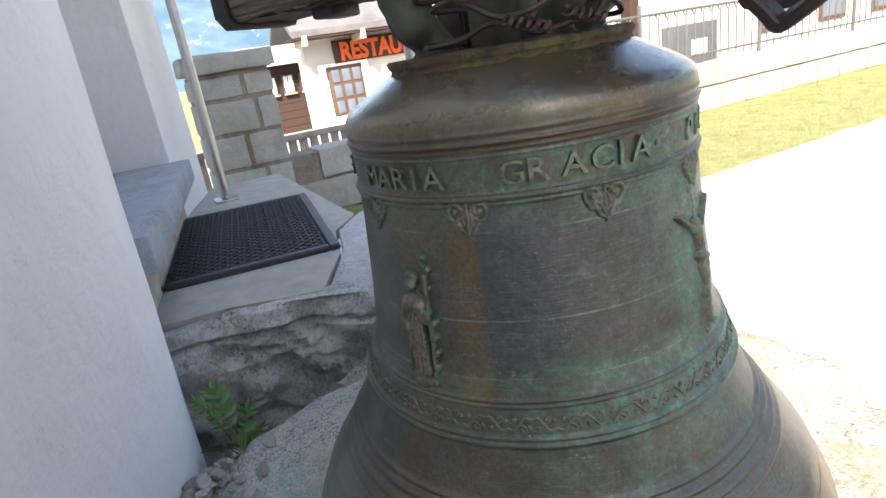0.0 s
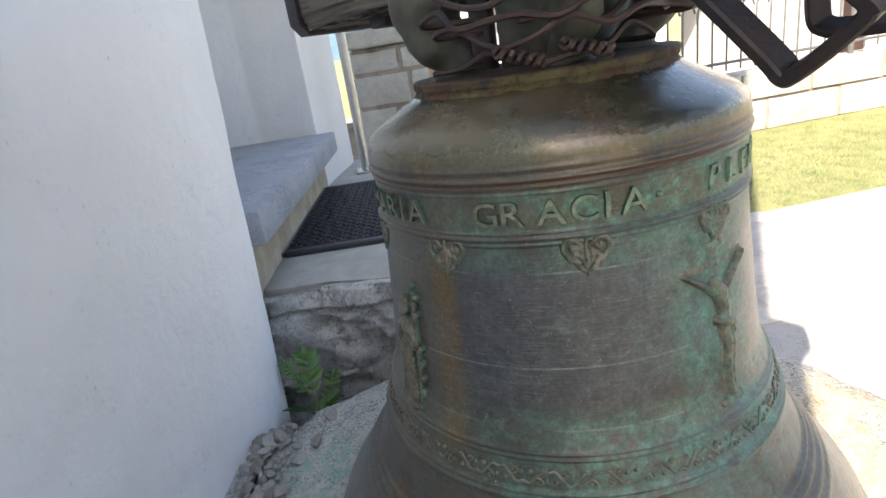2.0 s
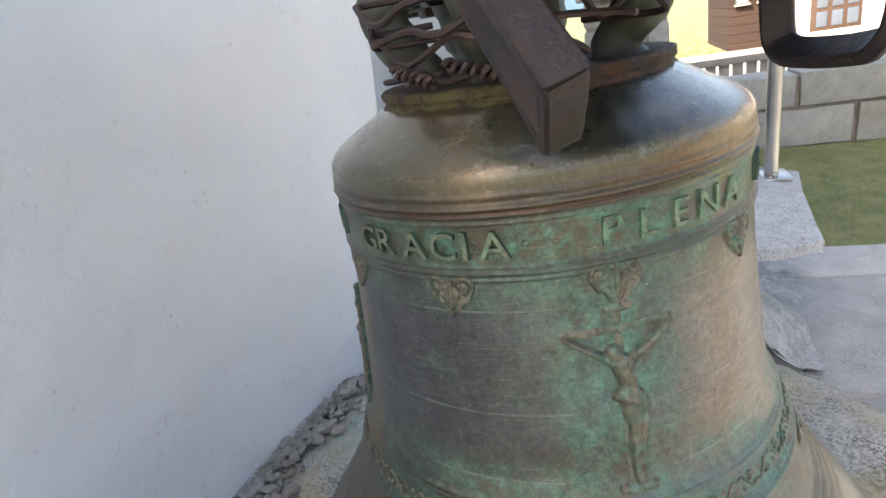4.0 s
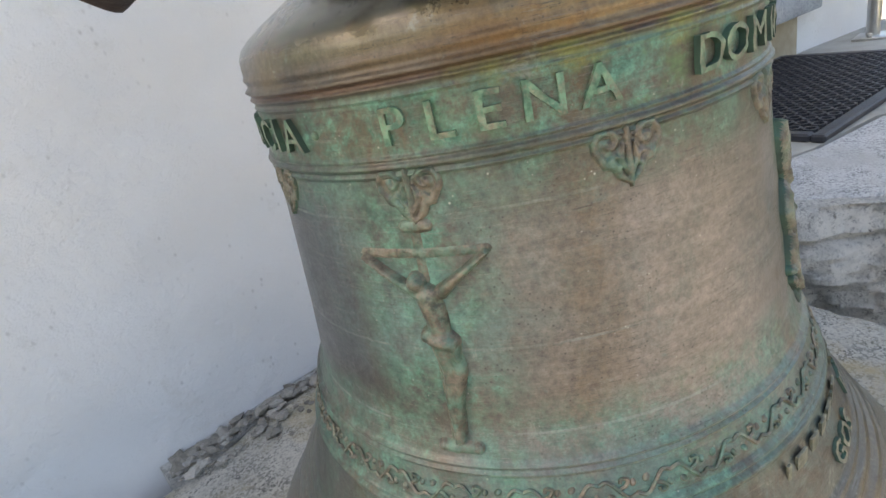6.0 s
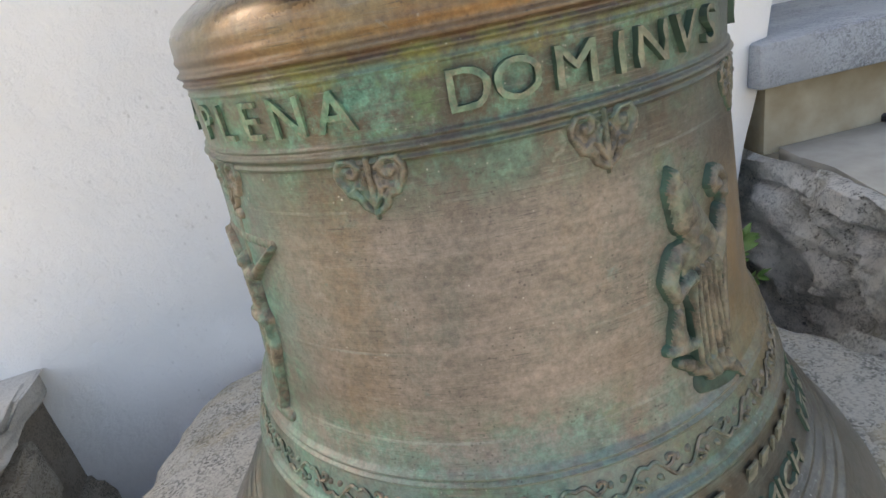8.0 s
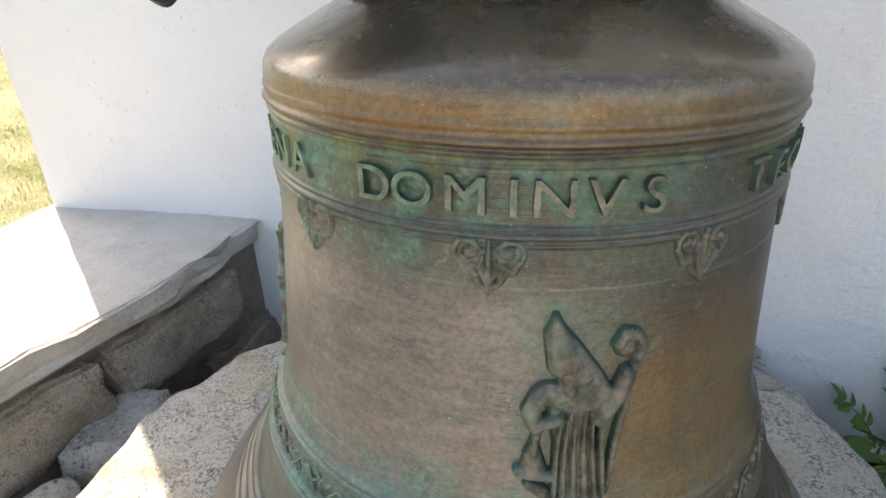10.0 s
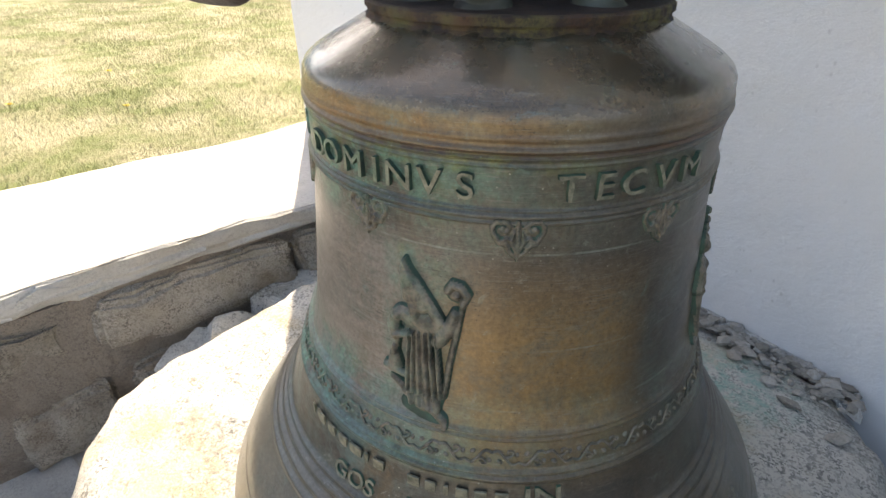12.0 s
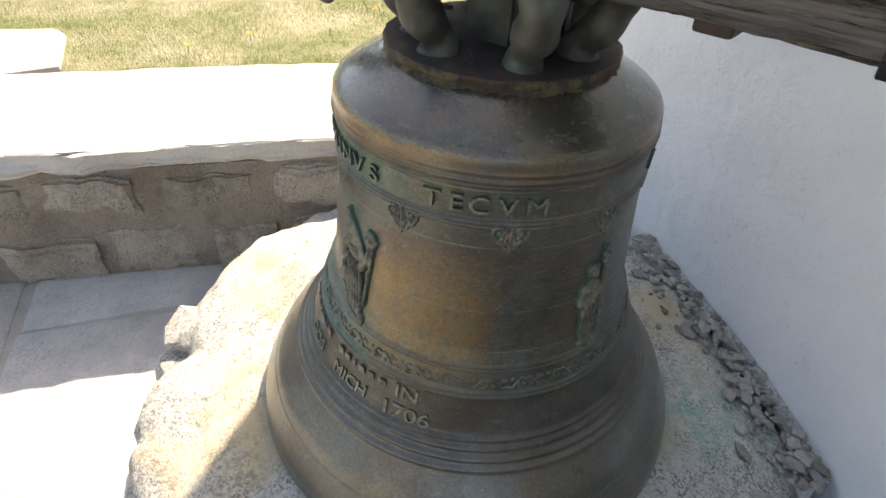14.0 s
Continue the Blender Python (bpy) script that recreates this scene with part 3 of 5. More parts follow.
def prism(points, z0, z1, bevel=0.0, m=None):
    bm = bmesh.new()
    lo = [bm.verts.new((x, y, z0)) for x, y in points]
    hi = [bm.verts.new((x, y, z1)) for x, y in points]
    n_ = len(points)
    for j in range(n_):
        k = (j + 1) % n_
        bm.faces.new((lo[j], lo[k], hi[k], hi[j]))
    bm.faces.new(hi)
    bm.faces.new(list(reversed(lo)))
    if bevel:
        bmesh.ops.bevel(bm, geom=bm.edges[:], offset=bevel, segments=2, profile=0.5, affect="EDGES")
    if m:
        bm.transform(m)
    return bm


solid("wall_recess", prism([(0.81, 1.0), (2.6, 1.0), (2.6, 1.25), (0.81, 1.25)], 0.0, 7.0), PLASTER, "white plastered back of the door recess", "wall", kind="structure")
solid("wall_reveal", prism([(1.95, 0.335), (2.46, 0.195), (2.6, 0.25), (2.6, 0.995), (2.25, 0.995), (2.20, 0.60)], 0.40, 7.0, 0.012), PLASTER,
      "white plastered wall with a slanting door reveal", "wall", kind="structure")
solid("wall_lintel", prism([(0.805, 0.56), (1.945, 0.345), (2.19, 0.60), (2.19, 0.995), (0.805, 0.995)], 2.75, 7.0), PLASTER, "white plaster above the door recess", "wall", kind="structure")

# threshold slab and riser
DM = Matrix.Translation((0.70, 0.447, 0)) @ Matrix.Rotation(radians(-8.3), 4, "Z")
bm = bevelled(0.0, 0.0, 0.575, 1.285, 0.50, 0.66, 0.008, DM)
solid("threshold_slab", bm, SLABSTONE, "blue-grey granite threshold slab below the church door", "step", kind="structure")
bm = bmesh.new()
box(bm, 0.06, 0.07, 0.42, 1.27, 0.5, 0.572, DM)
solid("riser", bm, OCHRE, "stained ochre plaster riser under the granite threshold", "step", kind="structure")


# landing of rough granite
def landing_top(x, y):
    return 0.43 - 0.2 * max(0.0, -y - 0.18)


def landing():
    outline = [(0.76, 0.62), (0.735, 0.52), (0.735, 0.42), (0.735, 0.34), (0.70, 0.25), (0.64, 0.14), (0.585, 0.05), (0.60, -0.06), (0.66, -0.16), (0.70, -0.28),
               (0.74, -0.40), (0.85, -0.545), (1.0, -0.56), (1.30, -0.61), (1.56, -0.665), (1.60, -0.42), (2.6, -0.50), (2.6, 0.30), (1.6, 0.62)]
    bm = bmesh.new()
    levels = [(z_, 0.05 - 0.12 * z_ + (0.0 if z_ < 0.36 else 0.02)) for z_ in np.linspace(-0.02, 0.37, 38)] + [(0.385, 0.004), (0.40, 0.004), (0.412, 0.007), (0.422, 0.012), (0.43, 0.020)]
    dense = []
    for (a, b), (c, d) in zip(outline, outline[1:] + outline[:1]):
        n_ = max(1, int(math.hypot(c - a, d - b) / 0.012))
        dense += [(a + (c - a) * k / n_, b + (d - b) * k / n_) for k in range(n_)]
    cx, cy = 1.45, 0.02
    rows_ = []
    for z, inset in levels:
        row = []
        for x, y in dense:
            dx, dy = cx - x, cy - y
            l = math.hypot(dx, dy)
            front = 1.0 if x < 0.92 else 0.15
            q = Vector((x * 9, y * 9, z * 11))
            off = inset * front + front * (0.034 * noise.noise(q) + 0.020 * noise.noise(q * 2.3) + 0.011 * noise.noise(q * 5.5) + 0.006 * noise.noise(q * 13.0))
            if z > 0.425:
                off = inset * front + front * 0.012 * noise.noise(Vector((x * 14, y * 14, 1)))
            z *= landing_top(x, y) / 0.43
            zz = z + (front * 0.010 * noise.noise(q * 1.4) if z < 0.33 else 0.0)
            row.append(bm.verts.new((x + dx / l * off, y + dy / l * off, zz)))
        rows_.append(row)
    n_ = len(dense)
    for a, b in zip(rows_, rows_[1:]):
        for k in range(n_):
            bm.faces.new((a[k], a[(k + 1) % n_], b[(k + 1) % n_], b[k]))
    bmesh.ops.triangulate(bm, faces=[bm.faces.new(rows_[-1])])
    return bm


solid("landing", landing(), ROUGHSTONE, "rough granite landing in front of the church door", "step", kind="structure", smooth=0.5)
BLOCK = [(0.68, 0.12), (0.64, 0.04), (0.66, -0.05), (0.72, -0.18), (0.77, -0.40), (0.87, -0.53), (1.0, -0.548), (1.29, -0.595), (1.545, -0.648), (1.58, -0.42), (1.30, -0.18), (1.15, -0.06), (0.93, 0.0)]
top = bmesh.new()
lo = [top.verts.new((x, y, landing_top(x, y) - 0.03)) for x, y in BLOCK]
up = [top.verts.new((x, y, landing_top(x, y) - 0.001)) for x, y in BLOCK]
cx_, cy_ = sum(p[0] for p in BLOCK) / len(BLOCK), sum(p[1] for p in BLOCK) / len(BLOCK)
ins = [top.verts.new((x + (cx_ - x) * 0.02, y + (cy_ - y) * 0.02, landing_top(x, y) + 0.0035)) for x, y in BLOCK]
for k in range(len(BLOCK)):
    q = (k + 1) % len(BLOCK)
    top.faces.new((lo[k], lo[q], up[q], up[k]))
    top.faces.new((up[k], up[q], ins[q], ins[k]))
bmesh.ops.triangulate(top, faces=[top.faces.new(ins), top.faces.new(list(reversed(lo)))])
solid("landing_block", top, STEPSTONE, "pale speckled granite block of the landing", "step", kind="structure")
solid("screed", prism([(0.80, 0.50), (0.775, 0.42), (0.77, 0.34), (0.73, 0.24), (0.69, 0.13), (0.935, 0.006), (1.16, -0.05), (1.29, -0.165), (2.55, -0.175), (2.5, 0.22), (1.6, 0.40)], 0.40, 0.4325, 0.002), CONCRETE,
      "smooth grey screed on the landing", "floor", kind="structure")

# ---- the millstone under the bell ----
def stone_radius(a):
    r = 0.575 + 0.085 * math.exp(-((a - 2.28) / 0.26) ** 2) + 0.045 * math.exp(-((a - 3.75) / 0.24) ** 2) + 0.012 * math.sin(2 * a + 0.6) + 0.012 * noise.noise(Vector((math.cos(a) * 3, math.sin(a) * 3, 0.3))) + 0.010 * noise.noise(Vector((math.cos(a) * 9, math.sin(a) * 9, 3.3)))
    notch = math.exp(-((a - math.radians(250)) / 0.10) ** 2) * 0.05
    y_lim = wall_foot(r * math.cos(a)) - 0.022
    r -= notch
    r = r - 0.055 * math.exp(-((((a + math.pi) % (2 * math.pi)) - math.pi - 0.24) / 0.42) ** 2)
    if r * math.sin(a) > y_lim:
        r = y_lim / math.sin(a)
    return r


def millstone():
    bm = bmesh.new()
    N = 220
    prof = [(0.0, 0.322), (0.25, 0.322), (0.5, 0.322), (0.64, 0.321), (0.74, 0.32), (0.82, 0.318), (0.88, 0.315), (0.93, 0.310), (0.965, 0.300), (0.985, 0.285), (1.0, 0.26), (1.0, 0.20), (0.985, 0.15), (1.0, 0.10), (0.98, 0.05), (0.96, -0.02)]
    rows_ = []
    for f_, z in prof[1:]:
        row = []
        for k in range(N):
            a = 2 * math.pi * k / N
            r = stone_radius(a) * f_
            q = Vector((r * math.cos(a) * 7, r * math.sin(a) * 7, z * 7))
            edge = max(0.0, (f_ - 0.8) / 0.2)
            dz = edge * (0.012 * noise.noise(q) + 0.007 * noise.noise(q * 3)) + 0.002 * noise.noise(q * 2)
            dr = edge * (0.010 * noise.noise(q * 1.7 + Vector((9, 0, 0))) + 0.008 * noise.noise(q * 4) + 0.004 * noise.noise(q * 9))
            if r * math.sin(a) > 0.42:
                dr = min(dr, 0)
            row.append(bm.verts.new(((r + dr) * math.cos(a), (r + dr) * math.sin(a), z + dz)))
        rows_.append(row)
    c = bm.verts.new((0, 0, 0.322))
    for k in range(N):
        bm.faces.new((c, rows_[0][k], rows_[0][(k + 1) % N]))
    for a, b in zip(rows_, rows_[1:]):
        for k in range(N):
            bm.faces.new((a[k], b[k], b[(k + 1) % N], a[(k + 1) % N]))
    bm.faces.new(rows_[-1])
    return bm


plinth = thing("stone_plinth", (0, 0, -0.02), "round weathered granite stone with chipped rim against the wall", "stone")
part("block", millstone(), MILLSTONE, plinth, smooth=0.9)
# layered broken lumps on the rim
for i, (x, y, z, a, b, c) in enumerate(((-0.245, -0.475, 0.270, 0.13, 0.11, 0.06), (-0.225, -0.495, 0.235, 0.13, 0.10, 0.06), (-0.175, -0.505, 0.235, 0.12, 0.10, 0.08), (-0.205, -0.51, 0.15, 0.20, 0.12, 0.14), (-0.12, -0.51, 0.13, 0.18, 0.12, 0.24), (-0.27, -0.47, 0.12, 0.18, 0.14, 0.26))):
    part("broken_edge", rock((x, y, z), (a, b, c), 70 + i, 3), MILLSTONE, plinth, smooth=0.35)

# ---- the low wall with its coping ----
def slant(bm):
    """The low wall does not meet the church wall squarely."""
    for v in bm.verts:
        v.co.x += 0.085 * v.co.y + 0.020 + 0.035 * math.exp(-((v.co.y - 0.27) / 0.25) ** 2)
    return bm


low_wall = thing("low_wall", (-1.04, -0.9, 0), "low rubble stone wall with pale coping slabs", "wall", kind="structure")
bm = bmesh.new()
box(bm, -1.30, -3.6, -0.05, -0.785, 0.70, 0.345)
part("core", slant(bm), MORTAR, low_wall)
rnd = random.Random(11)
for course, (z0, z1) in enumerate(((-0.03, 0.165), (0.185, 0.342))):
    y = 0.62 - 0.13 * course
    while y > -3.5:
        w = rnd.uniform(0.22, 0.46)
        bm = stone_block(-0.85, y - w + rnd.uniform(0.022, 0.045), z0 + rnd.uniform(0, 0.03), -0.766 + rnd.uniform(-0.008, 0.008), y, z1 - rnd.uniform(0, 0.025), y * 7 + course, 0.020, 10, 0.016)
        part("stone", slant(bm), WALLSTONE, low_wall)
        y -= w
y = 0.68
while y > -3.5:
    w = rnd.uniform(1.95, 2.2)
    bm = stone_block(-1.345 + rnd.uniform(-0.01, 0.02), y - w - 0.014, 0.345, -0.765 + rnd.uniform(-0.012, 0.006), y, 0.405 + rnd.uniform(-0.002, 0.002), y * 3, 0.016, 40, 0.010)
    for v in bm.verts:
        if v.co.x > -0.84:
            v.co.x += 0.016 * noise.noise(Vector((v.co.y * 26, v.co.z * 60, 4))) + 0.010 * noise.noise(Vector((v.co.y * 70, v.co.z * 90, 7)))
        if v.co.z > 0.38:
            v.co.z = v.co.z * 0.25 + 0.404 * 0.75
    part("coping_slab", slant(bm), COPING, low_wall)
    y -= w

# raised lawn behind the low wall
bm = bmesh.new()
bmesh.ops.create_grid(bm, x_segments=90, y_segments=90, size=1.0)
for v in bm.verts:
    x = -1.30 - (v.co.x + 1) * 0.5 * 30.0 * ((v.co.x + 1) * 0.5)
    yy = v.co.y * abs(v.co.y) * 30.0
    v.co = Vector((x, yy, 0.355 + 0.012 * noise.noise(Vector((x * 2, yy * 2, 0)))))
solid("lawn", bm, GRASS, "patchy sunlit lawn behind the low stone wall", "lawn", kind="structure")
solid("path_slab", prism([(-1.96, -2.6), (-1.95, -1.25), (-1.93, -1.05), (-1.86, -1.0), (-1.52, -0.95), (-1.47, -1.15), (-1.40, -2.6)], 0.33, 0.372, 0.004), FLAG, "pale stone slab set in the lawn", "paving", kind="structure")


bm = bmesh.new()
box(bm, 1.665, -11.8, -0.06, 3.295, -0.62, -0.026)
solid("lawn_strip", bm, simple("green_turf", (0.15, 0.185, 0.065), (0.32, 0.31, 0.15), 9.0, 0.9, 0, 0.9, 160.0, depth=0.02), "strip of green lawn between the paving and the boundary wall", "lawn", kind="structure")


def blades(name, cx0, cx1, cy0, cy1, z, count, seed, label, keep=None):
    rnd = random.Random(seed)
    verts, faces = [], []
    for _ in range(count):
        x, y = rnd.uniform(cx0, cx1), rnd.uniform(cy0, cy1)
        if keep and not keep(x, y):
            continue
        h, a, l = rnd.uniform(0.006, 0.022), rnd.uniform(0, 6.28), rnd.uniform(0.0, 0.022)
        w = rnd.uniform(0.0009, 0.0018)
        dx, dy = math.cos(a) * w, math.sin(a) * w
        b = len(verts)
        verts += [(x - dx, y - dy, z), (x + dx, y + dy, z), (x + math.cos(a * 3) * l, y + math.sin(a * 3) * l, z + h)]
        faces.append((b, b + 1, b + 2))
    me = bpy.data.meshes.new(name)
    me.from_pydata(verts, [], faces)
    me.materials.append(BLADE)
    ob = new(name, me)
    return tagged(ob, label, "grass", kind="stuff")


def blade_material(lush, dry):
    n = Nodes("grass_blade")
    isl = n.t.nodes.new("ShaderNodeNewGeometry").outputs["Random Per Island"]
    col = n.mix(n.band(n.noise(2.8, 8, 0.7), 0.40, 0.60), lush, dry)
    col = n.mix(n.math("MULTIPLY", isl, 0.5), col, tuple(c * 1.2 for c in dry))
    return n.done(col, 0.7, 0.0, 0.2)


BLADE = blade_material((0.155, 0.20, 0.07), (0.41, 0.375, 0.25))
blades("grass", -6.0, -1.36, -1.8, 4.0, 0.352, 170000, 3, "short dry grass blades of the lawn", lambda x, y: not (x > -1.96 and y < -0.97))
BLADE = blade_material((0.15, 0.205, 0.065), (0.33, 0.32, 0.15))
blades("grass", 1.68, 3.28, -7.0, -0.6, -0.026, 70000, 5, "short green grass blades beside the paving")

# ---- the bell ----
bell = thing("bell", (0, 0, 0.322), "old bronze church bell with green patina, lettering and saint reliefs", "bell")
KZ = [0.322, 0.35, 0.41, 0.45, 0.49, 0.53, 0.57, 0.61, 0.67, 0.75, 0.80, 0.835, 0.850, 0.862, 0.868, 0.874, 0.882, 0.891, 0.900, 0.905]
KR = [0.350, 0.346, 0.317, 0.284, 0.256, 0.240, 0.228, 0.2125, 0.2065, 0.200, 0.1980, 0.1985, 0.2000, 0.2000, 0.1978, 0.1905, 0.1765, 0.1600, 0.1440, 0.1350]
RIDGES = [(0.848, 0.0016, 0.0022), (0.8395, 0.0036, 0.0022), (0.8335, 0.0022, 0.0016), (0.8275, 0.0010, 0.0010), (0.7935, 0.0016, 0.0012), (0.789, 0.0034, 0.0022),
          (0.7835, 0.0018, 0.0014), (0.757, 0.00008, 0.0006), (0.668, 0.00008, 0.0006), (0.607, 0.00008, 0.0006), (0.5875, 0.0026, 0.0018), (0.5825, 0.0022, 0.0014),
          (0.5525, 0.0030, 0.0020), (0.546, 0.0034, 0.0024), (0.4885, 0.0040, 0.0026), (0.479, 0.0046, 0.0030), (0.467, 0.0046, 0.0030), (0.455, 0.0036, 0.0030), (0.395, 0.0008, 0.001)]
_zz = np.linspace(0.322, 0.905, 1215)
_rr = np.interp(_zz, KZ, KR)
_k = np.exp(-0.5 * (np.arange(-36, 37) / 9.0) ** 2)
_k /= _k.sum()
_sm = np.convolve(np.pad(_rr, 36, mode="reflect", reflect_type="odd"), _k, "valid")


def bell_radius(z):
    return float(np.interp(z, _zz, _sm))


def bell_body():
    bm = bmesh.new()
    N = 256
    zs = sorted(set(np.round(np.concatenate([np.linspace(0.325, 0.905, 96)] + [np.linspace(c - 2.6 * s, c + 2.6 * s, 9) for c, h, s in RIDGES]), 5)))
    prof = [(0.30, 0.3235), (0.335, 0.3225)] + [(bell_radius(z) + sum(h * math.exp(-((z - c) / s) ** 2) for c, h, s in RIDGES), z) for z in zs] + [(0.05, 0.906)]
    rows_ = []
    for r, z in prof:
        rows_.append([bm.verts.new((r * math.cos(2 * math.pi * k / N), r * math.sin(2 * math.pi * k / N), z)) for k in range(N)])
    for a, b in zip(rows_, rows_[1:]):
        for k in range(N):
            bm.faces.new((a[k], a[(k + 1) % N], b[(k + 1) % N], b[k]))
    bm.faces.new(rows_[0])
    bm.faces.new(rows_[-1])
    return bm


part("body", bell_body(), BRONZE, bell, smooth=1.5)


def crown_plate():
    bm = bmesh.new()
    N = 160
    prof = [(0.10, 0.899), (0.1385, 0.9005), (0.1388, 0.9030), (0.1362, 0.9055), (0.1360, 0.9080), (0.1382, 0.9100), (0.1388, 0.9160), (0.1365, 0.9180), (0.06, 0.9186)]
    rows_ = []
    for j, (r, z) in enumerate(prof):
        row = []
        for k in range(N):
            a = 2 * math.pi * k / N
            rr = r + (0.0024 * noise.noise(Vector((math.cos(a) * 9, math.sin(a) * 9, z * 80))) + 0.0016 * noise.noise(Vector((math.cos(a) * 26, math.sin(a) * 26, z * 160))) if 0 < j < 8 else 0)
            row.append(bm.verts.new((rr * math.cos(a), rr * math.sin(a), z)))
        rows_.append(row)
    for a, b in zip(rows_, rows_[1:]):
        for k in range(N):
            bm.faces.new((a[k], a[(k + 1) % N], b[(k + 1) % N], b[k]))
    bm.faces.new(rows_[-1])
    bm.faces.new(rows_[0])
    return bm


# dark green tone for letter sides and the low edges of reliefs
GROOVE = simple("groove_dark_green", (0.020, 0.030, 0.022), (0.045, 0.105, 0.072), 45.0, 0.7, 0.1, 0.3, 200.0)
def plate_material():
    n = Nodes("rust_brown_bronze")
    n.upright(0.322)
    xyz = n.z()
    col = n.mix(n.band(n.noise(30.0, 8, 0.75), 0.40, 0.60), (0.030, 0.022, 0.020), (0.075, 0.046, 0.034))
    side = n.math("SUBTRACT", 1.0, n.band(xyz[2], 0.9168, 0.9182))
    crust = n.math("MULTIPLY", n.band(n.noise(38.0, 9, 0.8), 0.44, 0.54), side)
    col = n.mix(n.math("MULTIPLY", crust, 0.8), col, n.mix(n.band(n.noise(15.0, 4), 0.42, 0.58), (0.150, 0.135, 0.052), (0.125, 0.062, 0.036)))
    col = n.mix(n.math("MULTIPLY", n.band(n.noise(120.0, 7, 0.75), 0.55, 0.64), 0.7), col, (0.018, 0.016, 0.014))
    n.bump((n.noise(90.0, 8, 0.75), 0.9, 0.006))
    return n.done(col, 0.65, 0.1, 0.4)


RUSTBRONZE = plate_material()
CANONBRONZE = simple("canon_bronze", (0.034, 0.026, 0.021), (0.105, 0.118, 0.092), 26.0, 0.55, 0.25, 0.6, 70.0)
part("crown_plate", crown_plate(), RUSTBRONZE, bell, "rust-brown round plate on top of the bell")
for az in (-67, -7, 40, 94, 176, 250):
    lean = 1.0
    a = radians(az)
    e = Vector((math.cos(a), math.sin(a), 0))
    path = smooth_path([e * 0.095 + Vector((0, 0, 0.909)), e * (0.090 + 0.006 * lean) + Vector((0, 0, 0.930)), e * (0.10 + 0.020 * lean) + Vector((0, 0, 0.962)), e * (0.10 + 0.026 * lean) + Vector((0, 0, 0.995)), e * 0.098 + Vector((0, 0, 1.03)), e * 0.05 + Vector((0, 0, 1.05))], 6)
    bm = bmesh.new()
    n_ = len(path)
    tube(bm, path, [0.017 + 0.007 * min(1, 2.0 * i / n_) + 0.014 * math.exp(-((i / n_) * 11) ** 2) - 0.002 * math.sin(i) for i in range(n_)], 14)
    roughen(bm, 0.0026, 32.0, az)
    part("canon", bm, CANONBRONZE, bell)
bm = bevelled(-0.032, -0.032, 0.905, 0.032, 0.032, 1.06, 0.008, Matrix.Rotation(radians(BEAM_AZ), 4, "Z"))
part("argent", bm, CANONBRONZE, bell)


def on_bell(th, u, v, h):
    """A point of the bell's side: th in degrees, u metres to the right, v the height, h metres proud."""
    r = bell_radius(v)
    a = radians(th) + u / r
    return Vector(((r + h) * math.cos(a), (r + h) * math.sin(a), v))


def text_part(s, th, z0, size, parent, weight=0.012, name="letter", proud=0.0042, wide=1.0):
    cu = bpy.data.curves.new("text", "FONT")
    cu.body, cu.size, cu.align_x = s, 1.0, "CENTER"
    cu.offset, cu.extrude, cu.bevel_depth, cu.bevel_resolution = weight, 0.0, 0.0, 0
    cu.resolution_u = 4
    tmp = new("text", cu)
    me = tmp.evaluated_get(bpy.context.evaluated_depsgraph_get()).to_mesh()
    bm = bmesh.new()
    bm.from_mesh(me)
    tmp_data = tmp.data
    bpy.data.objects.remove(tmp)
    bpy.data.curves.remove(tmp_data)
    bmesh.ops.dissolve_limit(bm, angle_limit=0.02, verts=bm.verts[:], edges=bm.edges[:])
    bmesh.ops.triangulate(bm, faces=bm.faces[:])
    bmesh.ops.subdivide_edges(bm, edges=[e for e in bm.edges if e.calc_length() > 0.09], cuts=2)
    ys = [v.co.y for v in bm.verts]
    k = size / (max(ys) - min(ys))
    y0 = min(ys)
    bmesh.ops.triangulate(bm, faces=bm.faces[:])
    ext = bmesh.ops.extrude_face_region(bm, geom=bm.faces[:])
    up = set(g for g in ext["geom"] if isinstance(g, bmesh.types.BMVert))
    for v in bm.verts:
        worn = 0.0007 * noise.noise(Vector((v.co.x * 5.0, v.co.y * 5.0, th)))
        hgt = proud + 1.3 * worn if v in up else -0.001
        shrink = 0.0 if v in up else 0.0004 * (1 if v.co.x > 0 else -1)
        q = on_bell(th, v.co.x * k * wide + worn + shrink, z0 + (v.co.y - y0) * k + 0.0006 * noise.noise(Vector((v.co.x * 5.0, v.co.y * 5.0, th + 40))), hgt)
        v.co = q
    ob = part(name, bm, LETTER, parent, smooth=0.5)
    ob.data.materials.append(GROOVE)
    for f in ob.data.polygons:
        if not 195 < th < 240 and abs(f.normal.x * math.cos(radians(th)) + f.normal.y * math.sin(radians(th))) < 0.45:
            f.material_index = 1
    return ob


LETTERS = (("A", 50), ("V", 58), ("E", 66), ("M", 96.5), ("A", 103), ("R", 109.5), ("I", 115.3), ("A", 121.5), ("G", 143.3), ("R", 149.6), ("A", 159), ("C", 166.7), ("I", 172), ("A", 178.4),
           ("P", 202.6), ("L", 210.5), ("E", 218.5), ("N", 227), ("A", 235.7), ("D", 255.9), ("O", 262.8), ("M", 271.5), ("I", 278.8), ("N", 284.9), ("V", 292.4), ("S", 300.2),
           ("T", 321.8), ("E", 329.3), ("C", 336.2), ("V", 344.6), ("M", 353.4))
